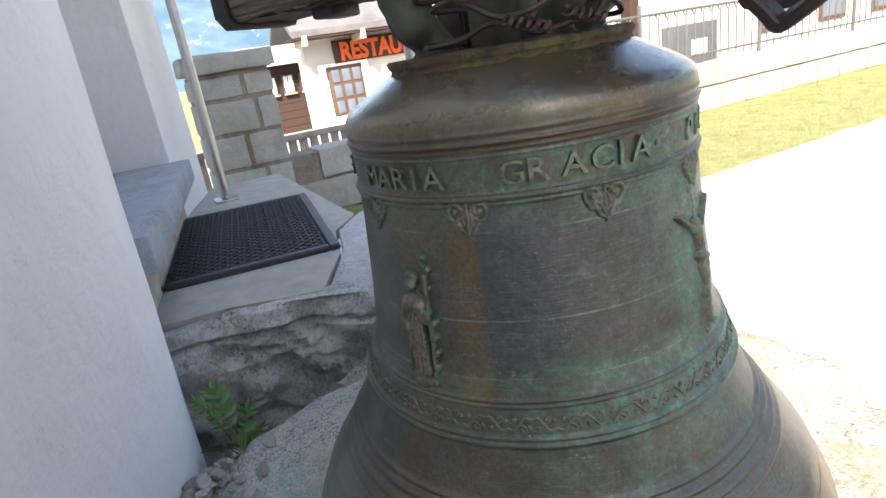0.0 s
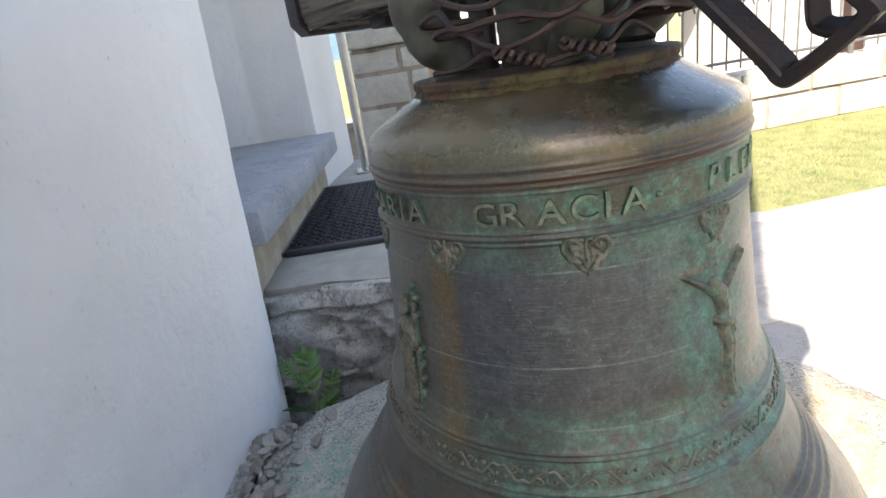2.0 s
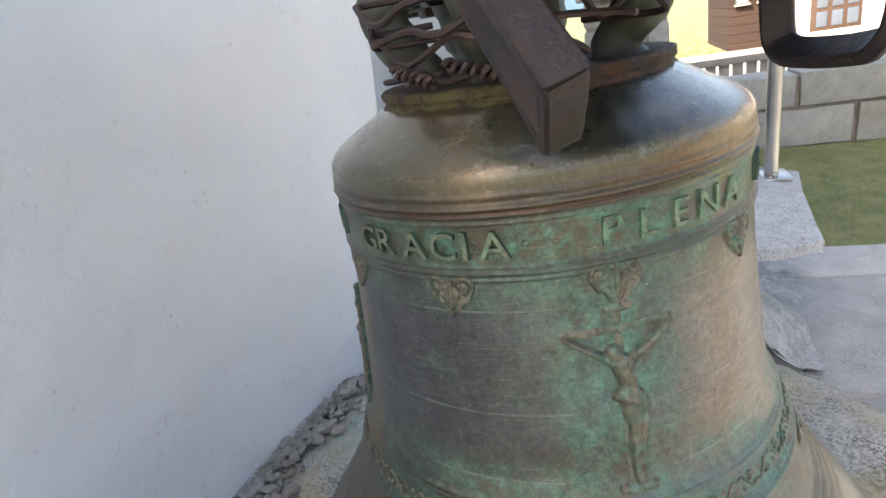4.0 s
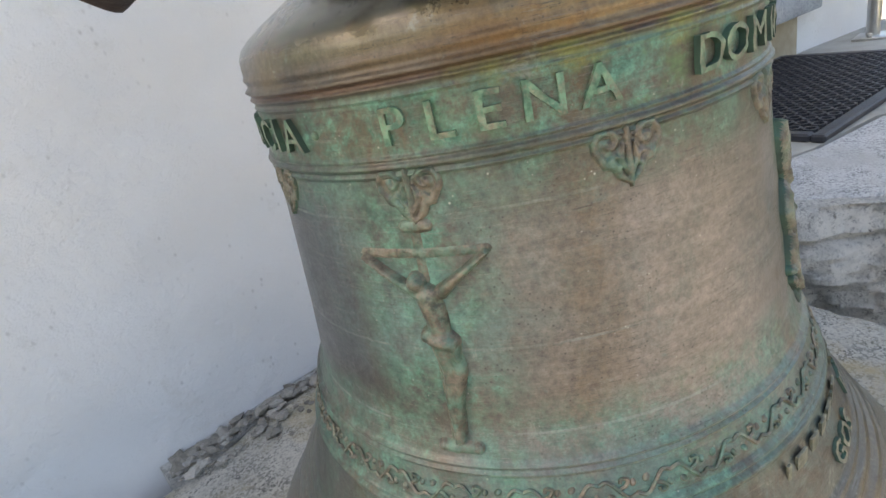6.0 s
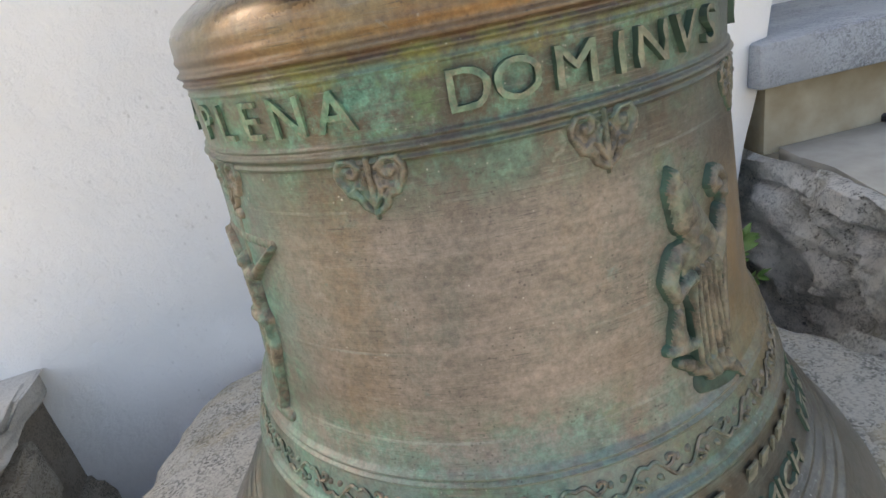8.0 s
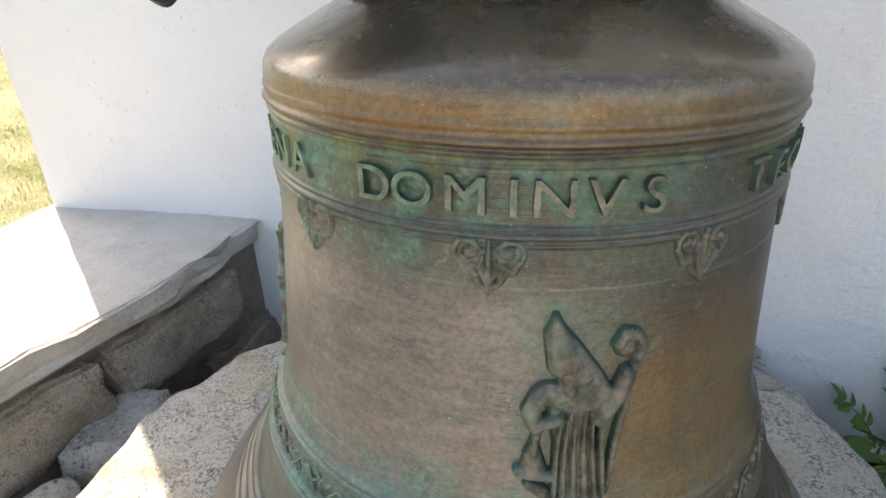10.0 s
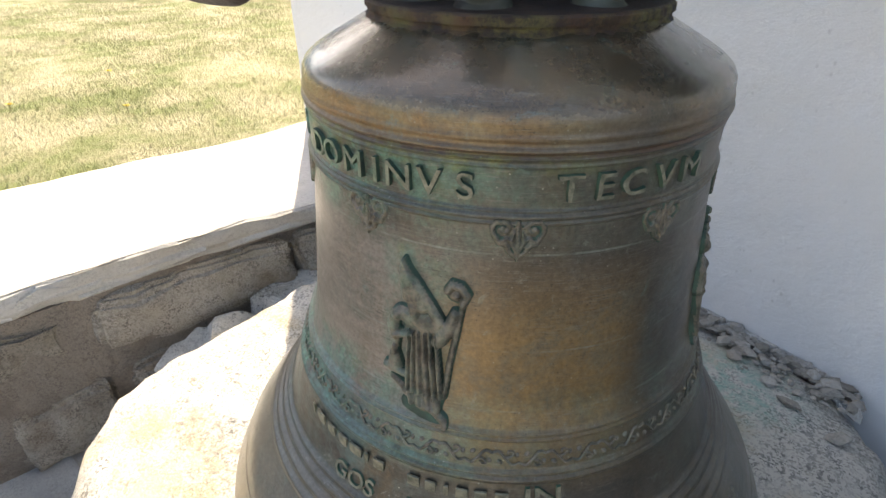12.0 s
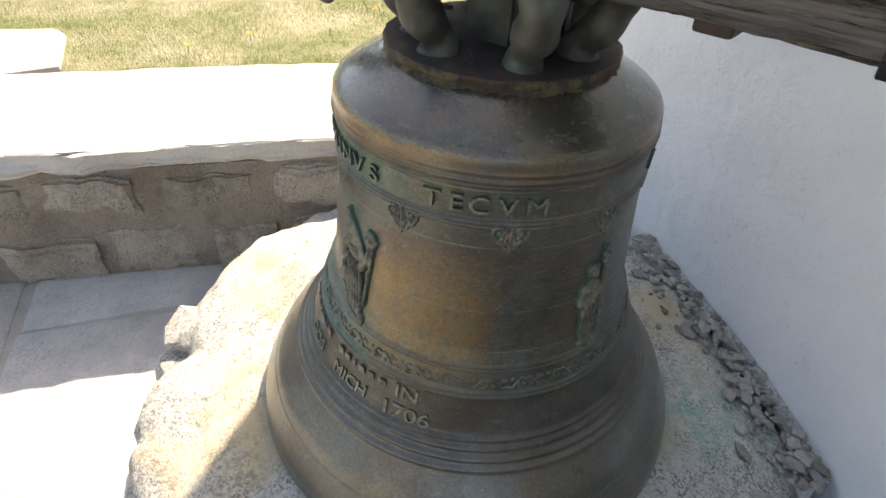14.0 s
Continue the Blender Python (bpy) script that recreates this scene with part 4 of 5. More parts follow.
for ch, th in LETTERS:
    worn_flat = 195 < th < 240
    tall = 0.0215 if th < 250 else 0.0205
    text_part(ch, th, 0.8118 - tall / 2, tall, bell, weight=0.010 if worn_flat else 0.004, wide=1.1, proud=0.0022 if worn_flat else 0.0040)
bm = bmesh.new()
bmesh.ops.create_icosphere(bm, subdivisions=2, radius=0.003)
for v in bm.verts:
    v.co += on_bell(185, 0, 0.811, 0)
part("dot", bm, LETTER, bell)

# founder's line: the name as plain raised bars, the rest in letters
for th, w in ((258, 0.004), (262, 0.014), (267, 0.012), (271.5, 0.012), (276, 0.016), (279.5, 0.004), (283, 0.012), (292, 0.012), (296, 0.010), (299.5, 0.004), (303, 0.011), (307, 0.011), (311.5, 0.012)):
    bm = bmesh.new()
    tube(bm, [on_bell(th, -w / 2, 0.5285, 0.001), on_bell(th, 0, 0.5285, 0.0012), on_bell(th, w / 2, 0.5285, 0.001)], 0.004, flat=(0.013, 0.0022, (0, 0, 1)))
    part("name_bar", bm, LETTER, bell)
text_part("IN", 320.3, 0.5215, 0.0175, bell, name="word", wide=1.4, proud=0.0026)
text_part("GOS", 277, 0.495, 0.016, bell, name="word", wide=1.2, proud=0.0026)
text_part("MICH", 299, 0.495, 0.0165, bell, name="word", wide=1.25, proud=0.0026)
text_part("1706", 320.6, 0.4935, 0.0185, bell, name="year", wide=1.45, proud=0.0026)


def mapped_tube(bm, th, pts, r, sides=6):
    tube(bm, smooth_path([on_bell(th, u, v, h - 0.0004) for u, v, h in pts], 4), r, sides)


def height_field(th, u0, u1, v0, v1, nu, nv, strokes, grain=0.0004):
    """A cast relief: each stroke is (points, radii, height), and the strokes melt into each other."""
    U, V = np.meshgrid(np.linspace(u0, u1, nu), np.linspace(v0, v1, nv))
    H = np.zeros_like(U)
    for pts, radii, height in strokes:
        if isinstance(radii, (int, float)):
            radii = [radii] * len(pts)
        h = np.zeros_like(U)
        segs = list(zip(pts, pts[1:], radii, radii[1:])) if len(pts) > 1 else [(pts[0], pts[0], radii[0], radii[0])]
        for (a, b), (c, d), r0, r1 in segs:
            l2 = (c - a) ** 2 + (d - b) ** 2 + 1e-12
            t = np.clip(((U - a) * (c - a) + (V - b) * (d - b)) / l2, 0, 1)
            dist = np.hypot(U - a - t * (c - a), V - b - t * (d - b))
            r = r0 + t * (r1 - r0)
            h = np.maximum(h, np.sqrt(np.clip(1 - (dist / r) ** 2, 0, 1)))
        H = (H ** 4 + (h * height) ** 4) ** 0.25
    bm = bmesh.new()
    verts = {}

    def vert(a, b):
        if (a, b) not in verts:
            q = Vector((U[a, b] * 300, V[a, b] * 300, th))
            verts[(a, b)] = bm.verts.new(on_bell(th, U[a, b], V[a, b], H[a, b] - 0.0005 + grain * noise.noise(q) * (1 if H[a, b] > 0 else 0)))
        return verts[(a, b)]

    for a in range(nv - 1):
        for b in range(nu - 1):
            if H[a:a + 2, b:b + 2].max() > 1e-4:
                f = bm.faces.new((vert(a, b), vert(a, b + 1), vert(a + 1, b + 1), vert(a + 1, b)))
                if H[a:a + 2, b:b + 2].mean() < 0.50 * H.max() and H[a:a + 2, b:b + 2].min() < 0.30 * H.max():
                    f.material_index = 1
    return bm


def pendant(th):
    z = 0.7590
    S = []
    for s in (-1, 1):
        spiral = []
        for i in range(18):
            a = -0.6 + i * 0.40
            rr = 0.0085 - 0.00043 * i
            spiral.append((s * (0.0115 + rr * math.cos(a)), z + 0.0205 + rr * math.sin(a)))
        S.append((spiral, 0.0021, 0.0032))
        S.append(([(s * 0.0115, z + 0.0205)], 0.0024, 0.0030))
        S.append(([(s * 0.0185, z + 0.016), (s * 0.0135, z + 0.0085), (s * 0.0065, z + 0.006)], [0.0020, 0.0030, 0.0022], 0.003))
        S.append(([(s * 0.0095, z + 0.009), (s * 0.006, z + 0.001), (s * 0.001, z - 0.003)], [0.0026, 0.0026, 0.0016], 0.003))
        S.append(([(s * 0.0012, z + 0.002), (s * 0.0050, z + 0.010), (s * 0.0030, z + 0.018)], [0.0012, 0.0024, 0.0012], 0.0034))
    S.append(([(0, z - 0.006), (0, z + 0.006), (0, z + 0.014), (0, z + 0.027)], [0.001, 0.0026, 0.0022, 0.0020], 0.0036))
    S.append(([(-0.012, z + 0.018), (0.012, z + 0.018)], 0.0095, 0.0013))
    S.append(([(0, z + 0.012), (0, z)], [0.010, 0.004], 0.0013))
    for s in (-1, 1):
        S.append(([(s * 0.004, z + 0.022), (s * 0.009, z + 0.0265), (s * 0.0165, z + 0.027)], [0.0012, 0.0020, 0.0014], 0.0032))
        S.append(([(s * 0.0045, z + 0.011), (s * 0.0085, z + 0.0125), (s * 0.0120, z + 0.0105)], [0.0012, 0.0020, 0.0014], 0.0032))
    return height_field(th, -0.024, 0.024, z - 0.008, z + 0.0305, 58, 48, S, 0.0003)


for az in (22, 58, 93.8, 129.9, 166.5, 202.8, 238.9, 275.3, 311.8, 346.8):
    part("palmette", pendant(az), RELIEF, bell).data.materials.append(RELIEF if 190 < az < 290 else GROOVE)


def blob(bm, th, u, v, ru, rv, h, tilt=0.0, hu=0.0):
    """A smooth raised lump on the bell's side."""
    n1, n2 = 14, 6
    c, s = math.cos(tilt), math.sin(tilt)
    rings = []
    for j in range(n2):
        f_ = j / (n2 - 1) * math.pi / 2
        row = []
        for i in range(n1):
            a = 2 * math.pi * i / n1
            x, y = math.cos(a) * math.cos(f_) * ru, math.sin(a) * math.cos(f_) * rv
            row.append(bm.verts.new(on_bell(th, u + x * c - y * s, v + x * s + y * c, -0.001 + hu + (h + 0.001) * math.sin(f_))))
        rings.append(row)
    for a, b in zip(rings, rings[1:-1]):
        for i in range(n1):
            bm.faces.new((a[i], a[(i + 1) % n1], b[(i + 1) % n1], b[i]))
    tip = bm.verts.new(on_bell(th, u, v, h + hu))
    for i in range(n1):
        bm.faces.new((rings[-2][i], rings[-2][(i + 1) % n1], tip))


def bishop(th):
    # mitre, face and cope
    S = [([(-0.0160, 0.742), (-0.0150, 0.730), (-0.0105, 0.710)], [0.0022, 0.0076, 0.0092], 0.0094),
         ([(-0.0140, 0.738), (-0.0040, 0.722), (0.0070, 0.704), (0.0165, 0.690)], [0.0014, 0.0044, 0.0060, 0.0055], 0.0070),
         ([(-0.0120, 0.732), (-0.0060, 0.716), (0.0010, 0.702)], [0.0036, 0.0064, 0.0070], 0.0086),
         ([(-0.0070, 0.701), (-0.0055, 0.695)], [0.0062, 0.0050], 0.0098),
         ([(-0.0190, 0.690), (0.0000, 0.688), (0.0140, 0.684)], [0.0085, 0.0110, 0.0090], 0.0072),
         ([(-0.004, 0.680), (0.000, 0.655), (0.004, 0.625), (0.006, 0.612)], [0.0150, 0.0140, 0.0165, 0.0170], 0.0060),
         # sleeve and hand, and the beehive hanging under them
         ([(-0.0230, 0.689), (-0.0275, 0.678), (-0.0250, 0.668), (-0.0100, 0.674)], [0.0060, 0.0066, 0.0055, 0.0042], 0.0092),
         ([(-0.0235, 0.668), (-0.0240, 0.652)], [0.0046, 0.0026], 0.0066),
         ([(-0.0250, 0.657), (-0.0255, 0.646), (-0.0250, 0.636)], [0.0025, 0.0060, 0.0088], 0.0086),
         ([(-0.0340, 0.633), (-0.0150, 0.630)], [0.0040, 0.0048], 0.0080),
         ([(-0.0270, 0.622), (-0.0180, 0.616)], [0.0040, 0.0050], 0.0066),
         # raised arm and crook
         ([(0.0150, 0.672), (0.0240, 0.686), (0.0285, 0.702)], [0.0075, 0.0066, 0.0048], 0.0090),
         ([(0.0290, 0.720)], 0.0098, 0.0050),
         ([(0.0215, 0.722), (0.0255, 0.7285), (0.0325, 0.7270), (0.0375, 0.7200), (0.0345, 0.7120)], 0.0040, 0.0074), ([(0.0290, 0.719)], 0.0040, 0.0068),
         ([(0.0345, 0.712), (0.0300, 0.680), (0.0255, 0.650), (0.0225, 0.615)], [0.0028, 0.0030, 0.0032, 0.0028], 0.0062),
         # feet and the tongue of ground
         ([(-0.0150, 0.611), (0.0020, 0.605), (0.0160, 0.602)], [0.0045, 0.0050, 0.0055], 0.0064),
         ([(0.0120, 0.602), (0.0240, 0.594), (0.0265, 0.588)], [0.0050, 0.0046, 0.0036], 0.0058), ([(-0.0120, 0.600), (0.0180, 0.592)], [0.0070, 0.0075], 0.0026)]
    for u0, u1, w in ((-0.0115, -0.0115, 0.0022), (-0.0070, -0.0065, 0.0028), (-0.0015, 0.0005, 0.0026), (0.0045, 0.0080, 0.0030), (0.0100, 0.0140, 0.0024), (0.0160, 0.0195, 0.0026)):
        S.append(([(u0 * 0.85, 0.678), (u0, 0.650), (u1, 0.616)], [0.0012, w, w + 0.0004], 0.0088))
    for u in (-0.0095, -0.002, 0.0065, 0.015):
        S.append(([(u, 0.614), (u + 0.003, 0.604)], [0.0030, 0.0036], 0.0084))
    return height_field(th, -0.042, 0.044, 0.582, 0.748, 130, 230, S)


def staff_saint(th):
    S = [([(-0.006, 0.682), (-0.006, 0.650), (-0.003, 0.612), (-0.001, 0.602)], [0.013, 0.0125, 0.015, 0.016], 0.0062),
         ([(-0.015, 0.681), (0.003, 0.681)], 0.0085, 0.0074),
         ([(-0.006, 0.702)], 0.0078, 0.0098), ([(-0.0075, 0.708), (-0.004, 0.709)], 0.0082, 0.0078),
         ([(-0.0165, 0.680), (-0.0205, 0.660), (-0.010, 0.652)], [0.0062, 0.0058, 0.0048], 0.0086),
         ([(0.003, 0.680), (0.010, 0.664), (0.0125, 0.672)], [0.0062, 0.0056, 0.0048], 0.0086),
         ([(-0.008, 0.655), (-0.001, 0.668), (0.002, 0.678)], [0.0045, 0.0060, 0.0048], 0.0092),
         ([(0.0135, 0.722), (0.0135, 0.680), (0.0155, 0.640), (0.0165, 0.602)], 0.0024, 0.0062),
         ([(-0.016, 0.597), (0.016, 0.597)], 0.0058, 0.0052)]
    for u, v, r in ((0.0135, 0.730, 0.0036), (0.0095, 0.722, 0.0036), (0.0175, 0.718, 0.0038), (0.011, 0.711, 0.0034), (0.0185, 0.700, 0.0032), (0.0195, 0.662, 0.004), (0.018, 0.645, 0.0045), (0.0195, 0.628, 0.004), (0.019, 0.612, 0.0045)):
        S.append(([(u, v), (u + 0.001, v + 0.002)], r, 0.0066))
    for u0, u1 in ((-0.014, -0.015), (-0.009, -0.0085), (-0.004, -0.002), (0.001, 0.005), (0.005, 0.010)):
        S.append(([(u0, 0.668), (u0, 0.645), (u1, 0.604)], [0.0012, 0.0024, 0.0028], 0.0086))
    return height_field(th, -0.030, 0.030, 0.588, 0.737, 92, 200, S)


def crucifix(th):
    S = [([(0, 0.758), (0, 0.596)], 0.0036, 0.0014), ([(-0.042, 0.7345), (0.042, 0.7345)], 0.0034, 0.0014),
         ([(0, 0.760)], 0.0055, 0.003), ([(-0.006, 0.752), (0.008, 0.752)], 0.0042, 0.0034),
         ([(-0.0055, 0.7165)], 0.0066, 0.0090),
         ([(-0.041, 0.7325), (-0.022, 0.719), (-0.007, 0.709)], [0.0022, 0.0030, 0.0048], 0.0062),
         ([(0.041, 0.7325), (0.022, 0.719), (0.009, 0.709)], [0.0022, 0.0030, 0.0048], 0.0062),
         ([(0.0, 0.706), (0.003, 0.692), (0.0035, 0.678)], [0.0090, 0.0078, 0.0076], 0.0080),
         ([(0.0, 0.678), (0.005, 0.655), (0.002, 0.632), (0.003, 0.604)], [0.0058, 0.0050, 0.0036, 0.0026], 0.0074),
         ([(0.008, 0.678), (0.012, 0.655), (0.007, 0.632), (0.006, 0.604)], [0.0058, 0.0050, 0.0036, 0.0026], 0.0070),
         ([(-0.005, 0.680), (0.011, 0.676)], 0.0052, 0.0085), ([(0.011, 0.676), (0.014, 0.664)], [0.0035, 0.0018], 0.0070),
         ([(-0.009, 0.5985), (0.016, 0.5985)], 0.0042, 0.0042)]
    return height_field(th, -0.049, 0.049, 0.590, 0.7665, 130, 210, S)


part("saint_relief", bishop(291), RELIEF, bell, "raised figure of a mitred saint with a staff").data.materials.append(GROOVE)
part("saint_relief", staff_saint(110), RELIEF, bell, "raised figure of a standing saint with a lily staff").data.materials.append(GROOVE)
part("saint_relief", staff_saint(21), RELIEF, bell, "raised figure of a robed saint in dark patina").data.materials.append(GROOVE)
part("crucifix_relief", crucifix(202), RELIEF, bell, "raised slender crucifix in green and brown patina").data.materials.append(RELIEF)

bm = bmesh.new()
for i in range(60):
    th = i * 6.0
    s = 1 if i % 2 else -1
    mapped_tube(bm, th, [(-0.0125, 0.5665 - s * 0.004, 0.0006), (-0.006, 0.5665 - s * 0.006, 0.0010), (0, 0.5665, 0.0012), (0.006, 0.5665 + s * 0.006, 0.0010), (0.0125, 0.5665 + s * 0.004, 0.0006)], 0.0014, 5)
    mapped_tube(bm, th, [(0, 0.5665, 0.001), (0.005, 0.5665 - s * 0.002, 0.0012), (0.007, 0.5665 - s * 0.0055, 0.001), (0.003, 0.5665 - s * 0.0065, 0.001), (0.002, 0.5665 - s * 0.004, 0.001)], 0.0013, 5)
    blob(bm, th, -0.005, 0.5665 + s * 0.004, 0.003, 0.0022, 0.0022, s * 0.6)
    blob(bm, th, 0.010, 0.5665 - s * 0.003, 0.0022, 0.0026, 0.002, s * 0.4)
part("scroll_band", bm, RELIEF, bell, "raised scrolling vine band", kind="stuff")

bell.rotation_euler = (radians(-0.51), radians(0.40), 0)     # it hangs a little out of plumb

# ---- the yoke beam and its irons ----
yoke = thing("yoke", (0, 0, 0.98), "weathered grey oak yoke beam with iron straps above the bell", "beam")
BM = Matrix.Rotation(radians(BEAM_AZ), 4, "Z")


def beam():
    bm = bmesh.new()
    N, L = 120, 70
    rows_ = []
    for i in range(L):
        x = -0.40 + 0.80 * i / (L - 1)
        row = []
        for k in range(N):
            a = 2 * math.pi * k / N
            ca, sa = math.cos(a), math.sin(a)
            e = 0.28
            yy = 0.062 * math.copysign(abs(ca) ** e, ca)
            zz = 0.07 * math.copysign(abs(sa) ** e, sa)
            q = Vector((x * 2.2, yy * 60, zz * 60))
            g = 1 + 0.05 * noise.noise(q) + 0.04 * noise.noise(Vector((x * 5, yy * 130, zz * 130))) + 0.045 * noise.noise(Vector((x * 14, yy * 300, zz * 300))) + 0.03 * noise.noise(Vector((x * 45, yy * 200, zz * 200)))
            ends = 1 - 0.05 * max(0, (abs(x) - 0.38) / 0.02)
            row.append(bm.verts.new((x, yy * g * ends, 1.066 + zz * g * ends)))
        rows_.append(row)
    for a, b in zip(rows_, rows_[1:]):
        for k in range(N):
            bm.faces.new((a[k], a[(k + 1) % N], b[(k + 1) % N], b[k]))
    bm.faces.new(rows_[0])
    bm.faces.new(rows_[-1])
    bm.transform(BM)
    return bm


part("timber", beam(), OAK, yoke)


def strap(pts, w=0.022, th=0.008, up=(0, 0, 1), steps=4):
    bm = bmesh.new()
    tube(bm, smooth_path(pts, steps), 0.01, flat=(w, th, up))
    return bm


def bpt(x, y, z):
    return BM @ Vector((x, y, z))


for xx in (0.385, 0.125):
    bm = bmesh.new()
    ring = [bpt(xx, y, z) for y, z in ((-0.066, 1.006), (-0.066, 1.126), (-0.055, 1.139), (0.055, 1.139), (0.066, 1.126), (0.066, 1.006), (0.055, 0.993), (-0.055, 0.993), (-0.066, 1.006))]
    tube(bm, ring, 0.01, flat=(0.028, 0.007, tuple(BM @ Vector((1, 0, 0)))))
    part("strap", bm, IRON, yoke)
for xx in (0.245,):
    part("bolt", bevelled(xx - 0.018, -0.03, 0.982, xx + 0.018, 0.03, 1.0, 0.004, BM), IRON, yoke)
part("iron_loop", strap([(-0.172, 0.050, 1.07), (-0.230, -0.004, 0.982), (-0.273, -0.044, 0.916), (-0.280, -0.050, 0.9040), (-0.286, -0.0525, 0.9035), (-0.304, -0.0555, 0.915), (-0.324, -0.059, 0.931), (-0.330, -0.059, 0.938), (-0.324, -0.052, 0.950), (-0.240, 0.030, 1.07)], 0.021, 0.010, (0.3, -0.89, 0.34)), IRON, yoke)
part("iron_loop", strap([(-0.165, -0.172, 1.06), (-0.166, -0.172, 0.98), (-0.166, -0.174, 0.93), (-0.174, -0.177, 0.919), (-0.190, -0.184, 0.917), (-0.222, -0.197, 0.919), (-0.240, -0.203, 0.925), (-0.246, -0.206, 0.95), (-0.246, -0.206, 1.06)], 0.018, 0.009, (0.4, 1, 0)), IRON, yoke)
bm = bmesh.new()
tube(bm, [(-0.262, 0.020, 1.066), (-0.15, 0.055, 1.066)], 0.01, flat=(0.026, 0.01, (0, 0, 1)))
part("iron_bar", bm, IRON, yoke)
bm = bmesh.new()
tube(bm, [(-0.246, -0.206, 1.055), (-0.165, -0.172, 1.06)], 0.01, flat=(0.026, 0.01, (0, 0, 1)))
part("iron_bar", bm, IRON, yoke)
for y in (-0.03, 0.03):
    part("hanger", bevelled(0.045, y - 0.006, 0.912, 0.075, y + 0.006, 1.0, 0.003, BM), IRON, yoke)

# wire wound round the canons
wire = thing("binding_wire", (0, 0, 0.98), "dark rusty wire wound round the crown of the bell", "wire")
rnd = random.Random(8)
for turn, (zz, rr, a0, a1) in enumerate(((0.934, 0.130, 108, 208), (0.952, 0.140, 112, 222), (0.968, 0.146, 105, 200), (0.962, 0.138, 150, 236), (0.985, 0.148, 112, 190))):
    pts = []
    for i in range(9):
        a = radians(a0 + (a1 - a0) * i / 8)
        pts.append((math.cos(a) * (rr + rnd.uniform(-0.010, 0.006)), math.sin(a) * (rr + rnd.uniform(-0.010, 0.006)), zz + rnd.uniform(-0.012, 0.012)))
    pts = [(pts[0][0] * 0.6, pts[0][1] * 0.6, pts[0][2])] + pts + [(pts[-1][0] * 0.6, pts[-1][1] * 0.6, pts[-1][2])]
    bm = bmesh.new()
    tube(bm, smooth_path(pts, 5), 0.0030, 6)
    part("strand", bm, WIRE, wire)
for a0 in (150, 172):
    bm = bmesh.new()
    a = radians(a0)
    c = Vector((math.cos(a) * 0.142, math.sin(a) * 0.142, 0.938))
    t_ = Vector((-math.sin(a), math.cos(a), 0))
    n_ = Vector((math.cos(a), math.sin(a), 0))
    for ph in (0, math.pi):
        tube(bm, [c + t_ * (i * 0.0022 - 0.02) + n_ * (0.004 * math.cos(i * 0.9 + ph) + 0.004) + Vector((0, 0, 0.004 * math.sin(i * 0.9 + ph) - 0.0006 * i)) for i in range(20)], 0.0028, 6)
    part("twist", bm, WIRE, wire)

# ---- the door mat ----
mat = thing("door_mat", (1.47, 0.175, 0.4325), "black rubber ring mat lying before the church threshold", "mat")
MM = Matrix.Translation((0.958, -0.005, 0)) @ Matrix.Rotation(radians(-8.2), 4, "Z")
for a, b, c, d in ((0, 0, 0.84, 0.03), (0, 0.475, 0.84, 0.505), (0, 0.031, 0.03, 0.474), (0.81, 0.031, 0.84, 0.474)):
    part("rim", bevelled(a, b, 0.4328, c, d, 0.450, 0.004, MM, 1), RUBBER, mat)
# near-black sheet under the rings, about a fifth of their tone
part("base", bevelled(0.031, 0.031, 0.4328, 0.809, 0.474, 0.4375, 0.001, MM, 1), NEARBLACK, mat)


def ring_mesh():
    bm = bmesh.new()
    n_ = 10
    rows_ = []
    for r, z in ((0.0165, 0.0), (0.0165, 0.012), (0.011, 0.012), (0.011, 0.0)):
        rows_.append([bm.verts.new((r * math.cos(2 * math.pi * k / n_), r * math.sin(2 * math.pi * k / n_), z)) for k in range(n_)])
    for a, b in zip(rows_, rows_[1:]):
        for k in range(n_):
            bm.faces.new((a[k], a[(k + 1) % n_], b[(k + 1) % n_], b[k]))
    me = bpy.data.meshes.new("ring")
    bmesh.ops.recalc_face_normals(bm, faces=bm.faces)
    bm.to_mesh(me)
    bm.free()
    me.materials.append(RUBBER)
    return me


RING = ring_mesh()
o = at_world(mat)
for i in range(20):
    for j in range(13):
        if i * 0.0385 + 0.055 > 0.795:
            continue
        ob = new("ring", RING)
        ob.parent = mat
        ob.location = MM @ Vector((0.052 + i * 0.0385, 0.05 + j * 0.0338, 0.4370)) - o

# ---- steel posts on the landing ----
for x, y, zb, h in ((1.434, -0.541, 0.3585, 2.4), (2.135, 0.150, 0.4325, 2.6)):
    post = thing("steel_post", (x, y, zb), "round brushed steel post with base plate on the landing", "post", "posts on the landing")
    bm = bmesh.new()
    tube(bm, [(x, y, zb + 0.006), (x, y, zb + h)], 0.021, 20)
    part("tube", bm, STEEL, post)
    part("base_plate", bevelled(x - 0.06, y - 0.05, zb, x + 0.06, y + 0.05, zb + 0.008, 0.002), STEEL, post)
    for dx in (-0.047, 0.047):
        part("bolt", bevelled(x + dx - 0.008, y - 0.008, zb + 0.008, x + dx + 0.008, y + 0.008, zb + 0.022, 0.003), STEEL, post)

